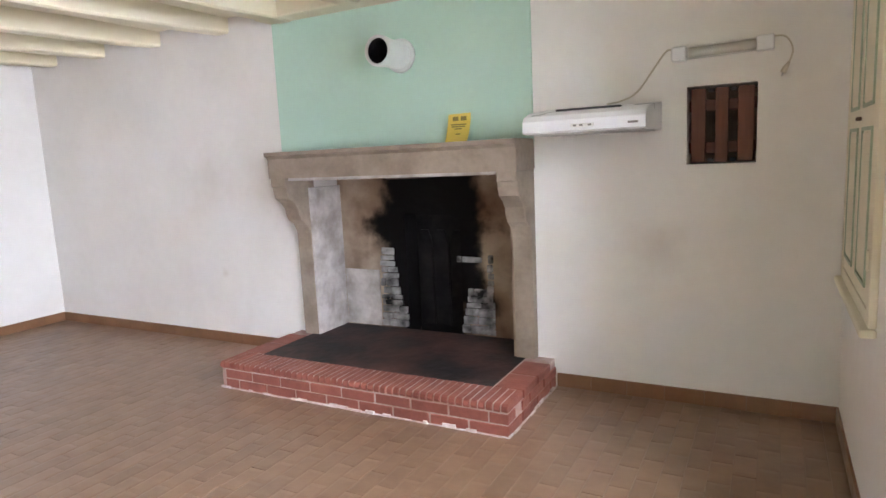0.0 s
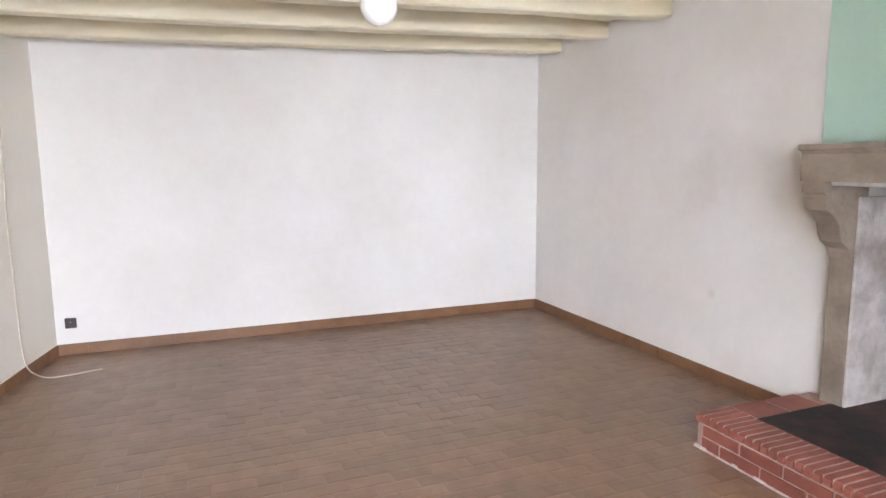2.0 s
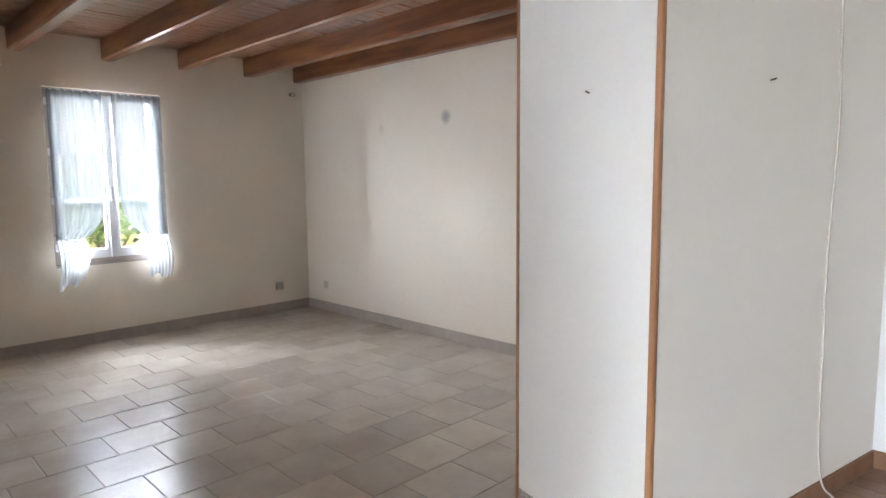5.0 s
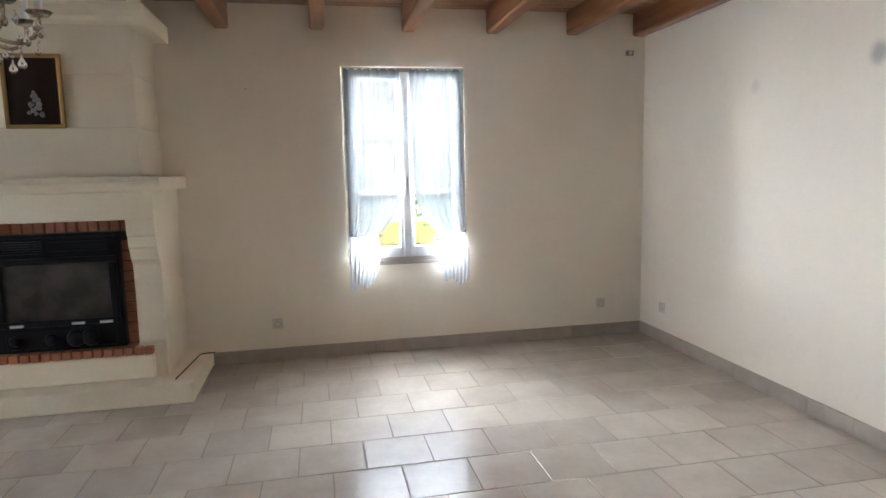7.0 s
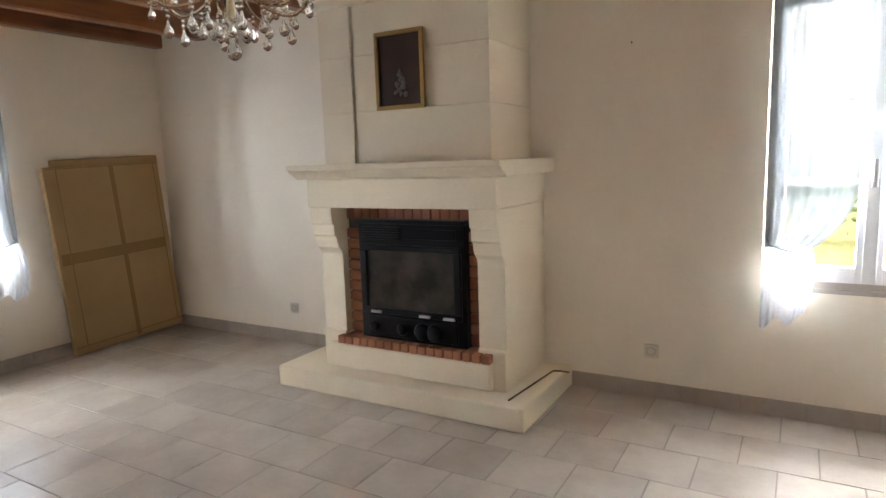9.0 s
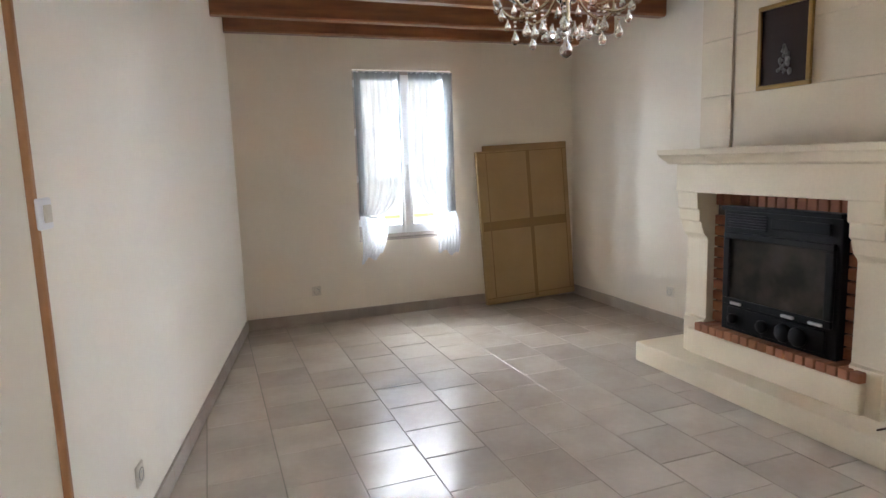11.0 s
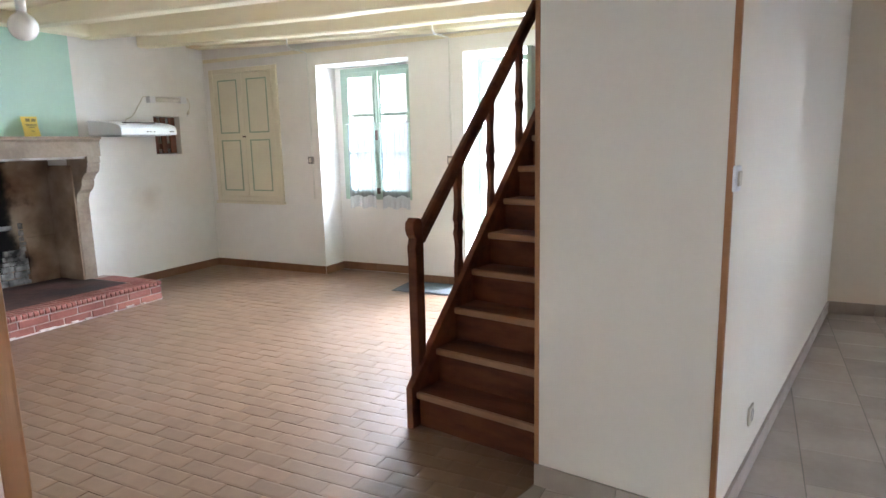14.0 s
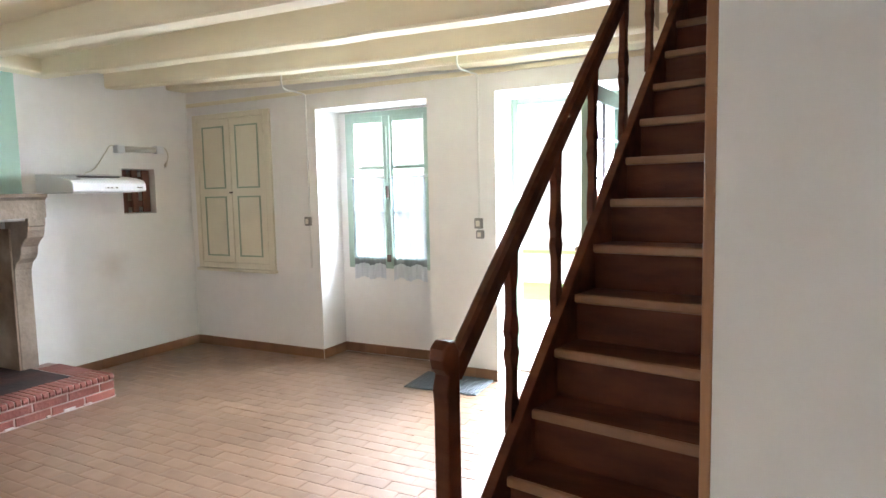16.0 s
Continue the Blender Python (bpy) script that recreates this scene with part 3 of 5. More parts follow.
def house(m, w, d, h):
    ob = thing("house", m, "added pale rendered backdrop house with a clay roof", "house")
    s = Shape().box(-w / 2, w / 2, 0, d, 0, h)
    part(ob, "wall", s, RENDER_WALL)
    part(ob, "roof", Shape().prism([(-0.4, h), (d + 0.4, h), (d / 2, h + 2.2)], -w / 2 - 0.3, w / 2 + 0.3, "x"), ROOF_TILE)
    for i in range(4):
        x = -w / 2 + w * (i + 0.5) / 4
        part(ob, "window", Shape().box(x - 0.5, x + 0.5, -0.03, 0.02, 1.0, 2.3, 0.01), WHITE_FRAME)
    return ob


house(pose(-15.0, -4.0, -0.12, 0, 0, 90), 26, 8, 5.2)
# added house that covers the bright sky behind the north window
house(pose(1.5, 17.0, -0.12), 34, 8, 5.6)
solid("terrace", Shape().box(-9.0, 12.0, 6.2, 17.0, -0.3, -0.106), DRY_GRASS, "sunlit yellowish grass behind the house", "lawn", "structure")


def shrub(x, y, r, h, seed):
    """A loose garden shrub: forked stems and many small leaves."""
    rnd = random.Random(seed)
    ob = thing("shrub", pose(x, y, -0.106), "loose green garden shrub on yellowish grass", "shrub", "garden shrubs")
    stems, leaves = Shape(), Shape()
    for _ in range(9):
        a, k = rnd.uniform(0, 6.28), rnd.uniform(0.35, 0.9)
        tip = Vector((k * r * math.cos(a), k * r * math.sin(a), h * rnd.uniform(0.55, 0.95)))
        mid = tip * 0.5 + Vector((rnd.uniform(-0.1, 0.1), rnd.uniform(-0.1, 0.1), 0.1))
        stems.tube([(0.04 * math.cos(a), 0.04 * math.sin(a), -0.02), mid, tip], [0.025, 0.015, 0.006], 5)
        for _ in range(90):
            c = mid.lerp(tip, rnd.uniform(0.1, 1.1)) + Vector((rnd.gauss(0, 0.2 * r), rnd.gauss(0, 0.2 * r), rnd.gauss(0, 0.13 * h)))
            if c.z < 0.1:
                continue
            turn = Euler((rnd.uniform(0, 6.28), rnd.uniform(0, 6.28), rnd.uniform(0, 6.28))).to_matrix()
            w, l = rnd.uniform(0.03, 0.055), rnd.uniform(0.06, 0.11)
            vs = [leaves.bm.verts.new(c + turn @ Vector(p)) for p in ((0, -l, 0), (w, 0, 0.015), (0, l, 0), (-w, 0, 0.015))]
            leaves.bm.faces.new(vs)
    part(ob, "stem", stems, BARK)
    part(ob, "foliage", leaves, FOLIAGE, kind="stuff")
    return ob


for k, (x, y, r, h) in enumerate(((-0.9, 9.6, 0.9, 1.5), (0.55, 11.5, 1.0, 1.7), (2.4, 10.4, 1.0, 1.6), (4.2, 12.0, 1.2, 1.9), (-3.2, 11.6, 1.1, 1.8))):
    shrub(x, y, r, h, 40 + k)


# ---- old kitchen: fireplace ----


def old_fireplace():
    ob = thing("fireplace", pose(-1.66, AY0, 0), "old carved stone fireplace with a sooty opening", "fireplace")
    # local x from the middle, y out of the wall, z up
    hw = 0.865
    # mantel: moulded edge above a plain lintel
    prof = [(-0.02, 1.275), (0.285, 1.275), (0.285, 1.40), (0.30, 1.415), (0.315, 1.42), (0.315, 1.445), (-0.02, 1.445)]
    part(ob, "mantel", Shape().prism(prof, -hw - 0.005, hw + 0.005, "x", 0.005), STONE_OLD)
    corb = [(-0.02, 0.165), (0.055, 0.165), (0.055, 0.86), (0.06, 0.90), (0.085, 0.95), (0.135, 0.985), (0.155, 1.02), (0.165, 1.07), (0.20, 1.11), (0.245, 1.14), (0.262, 1.19),
            (0.262, 1.215), (0.275, 1.22), (0.275, 1.2745), (-0.02, 1.2745)]
    for x0, x1, mat in ((-hw, -hw + 0.12, STONE_OLD), (hw - 0.12, hw, STONE_OLD)):
        part(ob, "jamb", Shape().prism(corb, x0, x1, "x", 0.006), mat)
    # worn whitewashed cheek of the eastern jamb, plastered sides of the opening
    part(ob, "cheek", Shape().box(hw - 0.135, hw - 0.1205, -0.29, 0.05, 0.165, 1.20, 0.003), STONE_WORN, "whitewashed worn stone cheek")
    part(ob, "cheek", Shape().box(-hw + 0.1205, -hw + 0.135, -0.29, 0.05, 0.165, 1.20, 0.003), SOOT_STONE, "smoke stained cheek")
    # smoke shelf under the mantel
    part(ob, "soffit", Shape().box(-0.76, 0.76, -0.30, 0.24, 1.2755 - 0.02, 1.2745, 0.003), STONE_WORN, "pale underside board")
    part(ob, "damper_ring", Shape().lathe([(0.10, 1.25), (0.115, 1.243), (0.115, 1.256)], 20, Matrix.Translation((-0.05, 0.05, 0)) @ Matrix.Diagonal((1.3, 0.5, 1, 1))), IRON)
    # flaking whitewashed brick piers beside the narrow sooty recess
    rnd = random.Random(5)
    for x0, x1, z1, taper, edge in ((0.205, 0.415, 0.70, 0.45, 1), (-0.46, -0.225, 0.44, 0.75, -1), (-0.46, -0.41, 0.70, 0.5, -1), (-0.39, -0.20, 0.0, 1, -1)):
        s, z = Shape(), 0.168
        if z1 == 0.0:
            z, z1 = 0.655, 0.69
        z_low = z
        while z < z1:
            h = rnd.uniform(0.038, 0.062)
            k = 1 - (1 - taper) * (z - z_low) / (z1 - z_low)
            a, b = (x1 - (x1 - x0) * k, x1) if edge > 0 else (x0, x0 + (x1 - x0) * k)
            p = a + rnd.uniform(-0.02, 0.015)
            while p < b - 0.015:
                w = min(rnd.uniform(0.07, 0.17), b + 0.01 - p)
                d = rnd.uniform(0.006, 0.03)
                tilt = Matrix.Translation((p + w / 2, -0.31, z + h / 2)) @ Euler((rnd.uniform(-0.1, 0.1), rnd.uniform(-0.04, 0.04), rnd.uniform(-0.08, 0.08))).to_matrix().to_4x4()
                s.box(-w / 2 + 0.003, w / 2 - 0.003, -0.02, d, -h / 2 + 0.003, h / 2 - 0.003, 0.006, tilt)
                p += w
            z += h
        part(ob, "side_masonry", s, FIRE_WHITE, "flaking whitewashed brickwork", kind="stuff")
    part(ob, "dado_stone", Shape().box(0.43, 0.728, -0.30, -0.285, 0.166, 0.58, 0.006), STONE_WORN, "worn grey stone")
    part(ob, "dado_stone", Shape().box(-0.728, -0.47, -0.30, -0.285, 0.166, 0.58, 0.006), SOOT_STONE, "sooty stone")
    for x in (-0.14, -0.01, 0.12):
        part(ob, "fire_plate", Shape().prism([(x - 0.06, 0.17), (x + 0.06, 0.17), (x + 0.055, 0.78), (x + 0.03, 0.86), (x - 0.03, 0.86), (x - 0.055, 0.78)], -0.445, -0.43, "y", 0.004), SOOT)
    return ob


fireplace_a = old_fireplace()


def hearth():
    """Raised hearth: brick courses on three sides, a rowlock edge with rounded noses, and a dark slab."""
    x0, x1, y0, y1, top = -2.635, -0.70, -3.935, AY0, 0.168
    ob = thing("hearth", pose((x0 + x1) / 2, y1, 0), "raised red brick hearth with a sooty slab and pale mortar", "hearth")
    cx = (x0 + x1) / 2
    x0, x1, y0 = x0 - cx, x1 - cx, y0 - y1
    core = Shape().box(x0 + 0.012, x1 - 0.012, -0.0, y0 - 0.012, 0.0, top - 0.055)
    core.box(x0 + 0.009, x1 - 0.009, 0.0, y0 - 0.006, 0.09, top - 0.0025, 0.004)
    core.box(x0 + 0.008, x1 - 0.008, 0.0, y0 - 0.006, 0.0, top - 0.05)
    part(ob, "mortar_bed", core, MORTAR_PINK, "pale crumbling mortar")
    part(ob, "slab", Shape().box(x0 + 0.17, x1 - 0.16, -0.28, y0 - 0.205, 0.10, top - 0.001, 0.004), SLATE, "sooty dark hearth slab")
    L, H, J = 0.213, 0.052, 0.011
    me = Shape().box(-L / 2, L / 2, -0.05, 0.05, 0, H, 0.004).mesh("brick", HEARTH_BRICK)
    half = Shape().box(-L / 4 + J / 4, L / 4 - J / 4, -0.05, 0.05, 0, H, 0.004).mesh("brick", HEARTH_BRICK)
    rnd = random.Random(4)

    def course(a, b, fixed, turn, z, shift):
        span, p = b - a, a
        if shift:
            m = Matrix.Translation((*((p + L / 4, fixed) if not turn else (fixed, p + L / 4)), z)) @ Matrix.Rotation(radians(90 if turn else 0), 4, 'Z')
            part(ob, "brick", half, None, m=m)
            p += L / 2 + J / 2
        while p + L <= b + 0.02:
            c = p + L / 2
            j = rnd.uniform(-0.0025, 0.0025)
            m = Matrix.Translation((*((c, fixed + j) if not turn else (fixed + j, c)), z)) @ Matrix.Rotation(radians(90 if turn else 0), 4, 'Z')
            part(ob, "brick", me, None, m=m)
            p += L + J
        if p + L / 2 <= b + 0.03:
            m = Matrix.Translation((*((p + L / 4, fixed) if not turn else (fixed, p + L / 4)), z)) @ Matrix.Rotation(radians(90 if turn else 0), 4, 'Z')
            part(ob, "brick", half, None, m=m)
    for k, z in enumerate((0.006, 0.066)):
        course(x0, x1, y0 - 0.05, False, z, k)
        for fx in (x0 + 0.05, x1 - 0.05):
            course(0.01, y0 - 0.105, fx, True, z, 1 - k)
    # rowlock edge bricks
    W = 0.0405
    nose = [(0.0, 0.0), (0.195, 0.0), (0.208, 0.006), (0.214, 0.02), (0.208, 0.036), (0.195, 0.044), (0.0, 0.044)]
    cap = Shape().prism(nose, -W / 2 + 0.004, W / 2 - 0.004, "x", 0.003).mesh("edge_brick", HEARTH_BRICK)
    n = int((x1 - x0) / W)
    for i in range(n):
        part(ob, "edge_brick", cap, None, m=Matrix.Translation((x0 + (i + 0.5) * (x1 - x0) / n, y0 - 0.205, top - 0.044 + rnd.uniform(-0.001, 0.002))))
    side = Shape().box(-0.105, 0.105, -0.08, 0.08, 0, 0.044, 0.004).mesh("edge_brick", HEARTH_BRICK)
    for fx in (x0 + 0.08, x1 - 0.08):
        p = y0 - 0.21 - 0.11
        while p > 0.05:
            part(ob, "edge_brick", side, None, m=Matrix.Translation((fx, p, top - 0.044)) @ Matrix.Rotation(radians(90), 4, 'Z'))
            p -= 0.218
    # lime smeared along the foot
    smear = Shape()
    def dab(a, b, fixed, turn):
        p = a
        while p < b:
            w = rnd.uniform(0.02, 0.09)
            h, d = rnd.uniform(0.003, 0.022) * rnd.choice((0.4, 1, 1)), rnd.uniform(0.004, 0.011)
            q = min(p + w, b)
            bx = (p, q, fixed - 0.004, fixed + d) if not turn else (fixed - d, fixed + d, p, q)
            smear.box(*bx, 0.0, h, min(h, d) * 0.3)
            p = q
    dab(x0, x1, y0, False)
    dab(0.02, y0, x0, True)
    dab(0.02, y0, x1, True)
    part(ob, "lime_smear", smear, LIME_SMEAR, "white lime smears", kind="stuff")
    return ob


hearth()


def flue_pipe():
    ob = thing("flue_pipe", pose(-1.69, AY0 + 0.012, 1.99), "short white enamelled stove pipe stub in the wall", "pipe")
    turn = Matrix.Rotation(radians(-90), 4, 'X')
    part(ob, "tube", Shape().lathe([(0.083, 0), (0.083, 0.20), (0.089, 0.205), (0.089, 0.255), (0.083, 0.26), (0.073, 0.26), (0.073, 0.02)], 28, turn), PIPE_WHITE)
    part(ob, "collar", Shape().lathe([(0.083, 0.0), (0.103, 0.0), (0.099, 0.022), (0.083, 0.026)], 28, turn), PIPE_WHITE)
    part(ob, "black_inside", Shape().lathe([(0.0, 0.03), (0.0725, 0.03), (0.0725, 0.245)], 28, turn), SOOT, "sooty black inside")
    return ob


flue_pipe()

note = thing("paper_note", pose(-2.095, AY0 + 0.09, 1.4455, 0, 0, 4), "yellow printed leaflet propped on the mantel", "leaflet")
part(note, "sheet", Shape().sheet(lambda u, v: (-0.07 + 0.14 * u + 0.012 * (1 - v) ** 2, -0.045 * v - 0.012 * math.sin(3.14 * v) * (1 - u), 0.165 * v + 0.004 * (1 - u)), 8, 10), PAPER)
ink = Shape()
for z, w in ((0.045, 0.03), (0.075, 0.05), (0.088, 0.085), (0.100, 0.10)):
    ink.box(-w / 2, w / 2, -0.0005, 0.0005, z, z + 0.006, 0, Matrix.Translation((0, 0.006 - z * 0.27, 0)))
for a in (-0.03, 0.02):
    ink.box(a - 0.018, a + 0.018, -0.0005, 0.0005, 0.125, 0.15, 0, Matrix.Translation((0, -0.03, 0)) @ Matrix.Rotation(0.1 * a, 4, 'Y'))
part(note, "print", ink, INK)


def extractor_hood():
    ob = thing("extractor_hood", pose(-2.925, AY0, 1.452), "white enamelled kitchen extractor hood on the wall", "cooker hood")
    prof = [(0, 0), (0.445, 0), (0.455, 0.008), (0.452, 0.06), (0.43, 0.085), (0.36, 0.105), (0.2, 0.125), (0, 0.14)]
    part(ob, "body", Shape().prism(prof, -0.295, 0.295, "x", 0.006), WHITE_ENAMEL)
    part(ob, "vent_slots", Shape().box(-0.155, 0.16, 0.285, 0.335, 0.10, 0.1195, 0.002), SLOT)
    part(ob, "control_strip", Shape().box(-0.06, 0.05, 0.452, 0.457, 0.022, 0.038, 0.003), WHITE_PLASTIC)
    for x in (-0.04, 0.0, 0.03):
        part(ob, "slider", Shape().box(x - 0.008, x + 0.008, 0.456, 0.461, 0.026, 0.035, 0.002), GREY_PLASTIC)
    part(ob, "badge", Shape().box(-0.26, -0.215, 0.452, 0.4565, 0.026, 0.036, 0.001), GREY_PLASTIC)
    part(ob, "filter", Shape().box(-0.27, 0.27, 0.04, 0.41, -0.006, 0.002, 0.003), STEEL)
    return ob


extractor_hood()


def strip_light():
    ob = thing("strip_light", pose(-3.495, AY0, 1.815, 0, 1.5, 0), "white wall strip light with end caps", "lamp")
    part(ob, "back_plate", Shape().box(-0.215, 0.215, 0, 0.022, -0.028, 0.028, 0.004), WHITE_PLASTIC)
    part(ob, "diffuser", Shape().lathe([(0.001, -0.165), (0.024, -0.165), (0.024, 0.145), (0.001, 0.145)], 16, Matrix.Translation((0, 0.034, 0)) @ Matrix.Rotation(radians(90), 4, 'Y')),
         plain("frosted_diffuser", (0.62, 0.58, 0.52), 0.4))
    for x0, x1 in ((-0.225, -0.15), (0.155, 0.225)):
        part(ob, "end_cap", Shape().box(x0, x1, 0, 0.064, -0.034, 0.034, 0.008), WHITE_ENAMEL)
    return ob


strip_light()


def wire(name, pts, r, mat, label, category="cable"):
    return solid(name, Shape().tube(pts, r, 6), mat, label, category)


def smooth_path(pts, k=6):
    out = []
    v = [Vector(p) for p in pts]
    for i in range(len(v) - 1):
        p0, p1, p2, p3 = v[max(i - 1, 0)], v[i], v[i + 1], v[min(i + 2, len(v) - 1)]
        for j in range(k):
            t = j / k
            out.append(0.5 * ((2 * p1) + (p2 - p0) * t + (2 * p0 - 5 * p1 + 4 * p2 - p3) * t * t + (3 * p1 - p0 - 3 * p2 + p3) * t ** 3))
    out.append(v[-1])
    return out


wire("hood_cable", smooth_path([(-2.96, AY0 + 0.08, 1.595), (-3.02, AY0 + 0.015, 1.61), (-3.10, AY0 + 0.012, 1.65), (-3.19, AY0 + 0.012, 1.77), (-3.24, AY0 + 0.012, 1.835), (-3.28, AY0 + 0.03, 1.83)]), 0.0045,
     IVORY_PLASTIC, "ivory cable from the hood to the strip light")
plug = thing("hanging_plug", pose(-3.765, AY0 + 0.018, 1.69), "ivory plug hanging on its cable from the strip light", "plug")
part(plug, "cable", Shape().tube(smooth_path([(0.06, 0.02, 0.155), (0.0, 0.0, 0.15), (-0.03, 0, 0.09), (-0.015, 0, 0.03)]), 0.004, 6), IVORY_PLASTIC)
part(plug, "body", Shape().tube([(-0.016, 0, 0.035), (-0.004, 0, 0.012), (0.008, 0, -0.012)], [0.006, 0.012, 0.012], 10), IVORY_PLASTIC)
part(plug, "pins", Shape().tube([(0.006, 0.006, -0.010), (0.014, 0.006, -0.026)], 0.0025, 6).tube([(0.006, -0.006, -0.010), (0.014, -0.006, -0.026)], 0.0025, 6), STEEL)


def pallet_grille():
    ob = thing("wooden_grille", pose(-3.4965, AY0, 1.46), "reddish brown pallet boards closing a hole in the wall", "grille")
    w, h = 0.153, 0.186
    for x, dw in ((-0.108, 0.036), (0.0, 0.030), (0.110, 0.034)):
        part(ob, "board", Shape().box(x - dw, x + dw, -0.075, -0.055, -h + 0.003, h - 0.003, 0.003), PALLET)
    for z in (-0.11, 0.10):
        part(ob, "batten", Shape().box(-w, w, -0.115, -0.076, z - 0.028, z + 0.028, 0.003), PALLET)
    # pale bits at the top and bottom of the two gaps
    for x in (-0.052, 0.052):
        for z in (-h + 0.012, h - 0.012):
            part(ob, "spacer", Shape().box(x - 0.013, x + 0.013, -0.10, -0.065, z - 0.009, z + 0.009, 0.002), FIRE_WHITE, "pale bit in the gap between boards")
    return ob


pallet_grille()

# ---- old kitchen: west wall ----


def wall_cupboard():
    y0, y1, z0, z1 = -4.60, -3.665, 0.745, 2.145
    ob = thing("wall_cupboard", pose(AX0, (y0 + y1) / 2, z0), "cream built-in wall cupboard with sage green mouldings", "cupboard")
    w, h = (y1 - y0) / 2, z1 - z0
    fr = Shape()
    for a, b, c, d in ((-w, -w + 0.055, 0, h), (w - 0.065, w, 0, h), (-w + 0.0551, w - 0.0651, h - 0.05, h), (-w + 0.0551, w - 0.0651, 0, 0.05)):
        fr.box(0, 0.025, a, b, c, d, 0.005)
    part(ob, "frame", fr, CREAM_DOOR)
    part(ob, "sill", Shape().box(0, 0.05, -w - 0.01, w + 0.015, -0.03, -0.001, 0.008), CREAM_DOOR)
    part(ob, "back", Shape().box(-0.008, 0.004, -w + 0.05, w - 0.06, 0.04, h - 0.04), CREAM_DOOR)
    a, b = -w + 0.058, w - 0.068
    mid = (a + b) / 2
    for y_0, y_1, sg in ((a, mid - 0.003, 1), (mid + 0.003, b, -1)):
        leaf = part(ob, "door", Shape().box(0.005, 0.022, y_0, y_1, 0.052, h - 0.052, 0.003), CREAM_DOOR)
        for c, d in ((0.11, 0.655), (0.725, h - 0.115)):
            p = part(leaf, "moulding", frame_shape(0.0215, 0.028, y_0 + 0.065, y_1 - 0.065, c, d, 0.013), GREEN_LINE, "sage green moulding")
            part(leaf, "panel", Shape().box(0.0215, 0.025, y_0 + 0.085, y_1 - 0.085, c + 0.02, d - 0.02, 0.002), CREAM_DOOR)
    part(ob, "latch", Shape().box(0.022, 0.04, mid - 0.02, mid + 0.012, 0.68, 0.695, 0.003), IRON)
    for z in (0.18, h - 0.2):
        part(ob, "hinge", Shape().tube([(0.026, b + 0.002, z), (0.026, b + 0.002, z + 0.07)], 0.006, 8), CREAM_DOOR)
    return ob


def frame_shape(x0, x1, y0, y1, z0, z1, t):
    """A rectangular ring in a plane of constant x."""
    s = Shape()
    s.box(x0, x1, y0, y1, z1 - t, z1, 0.001)
    s.box(x0, x1, y0, y1, z0, z0 + t, 0.001)
    s.box(x0, x1, y0, y0 + t, z0 + t, z1 - t, 0.001)
    s.box(x0, x1, y1 - t, y1, z0 + t, z1 - t, 0.001)
    return s


wall_cupboard()


def casement(ob, y0, y1, z0, z1, bars, mat, x=0.0, stile=0.05, depth=0.04, bottom=0.06):
    """One glazed leaf in the plane x, with glazing bars; a part of ob."""
    s = Shape()
    s.box(x, x + depth, y0, y0 + stile, z0, z1, 0.004)
    s.box(x, x + depth, y1 - stile, y1, z0, z1, 0.004)
    s.box(x, x + depth, y0 + stile, y1 - stile, z1 - stile, z1, 0.004)
    s.box(x, x + depth, y0 + stile, y1 - stile, z0, z0 + bottom, 0.004)
    leaf = part(ob, "casement", s, mat)
    zs = [z0 + bottom] + [z0 + bottom + (z1 - stile - z0 - bottom) * k / (bars + 1) for k in range(1, bars + 1)] + [z1 - stile]
    for z in zs[1:-1]:
        part(leaf, "glazing_bar", Shape().box(x + 0.006, x + depth - 0.006, y0 + stile, y1 - stile, z - 0.015, z + 0.015, 0.003), mat)
    for a, b in zip(zs, zs[1:]):
        p = part(leaf, "pane", Shape().box(x + depth / 2 - 0.002, x + depth / 2 + 0.002, y0 + stile - 0.005, y1 - stile + 0.005, a - 0.005, b + 0.005), PANE)
        p.visible_shadow = False
    return leaf


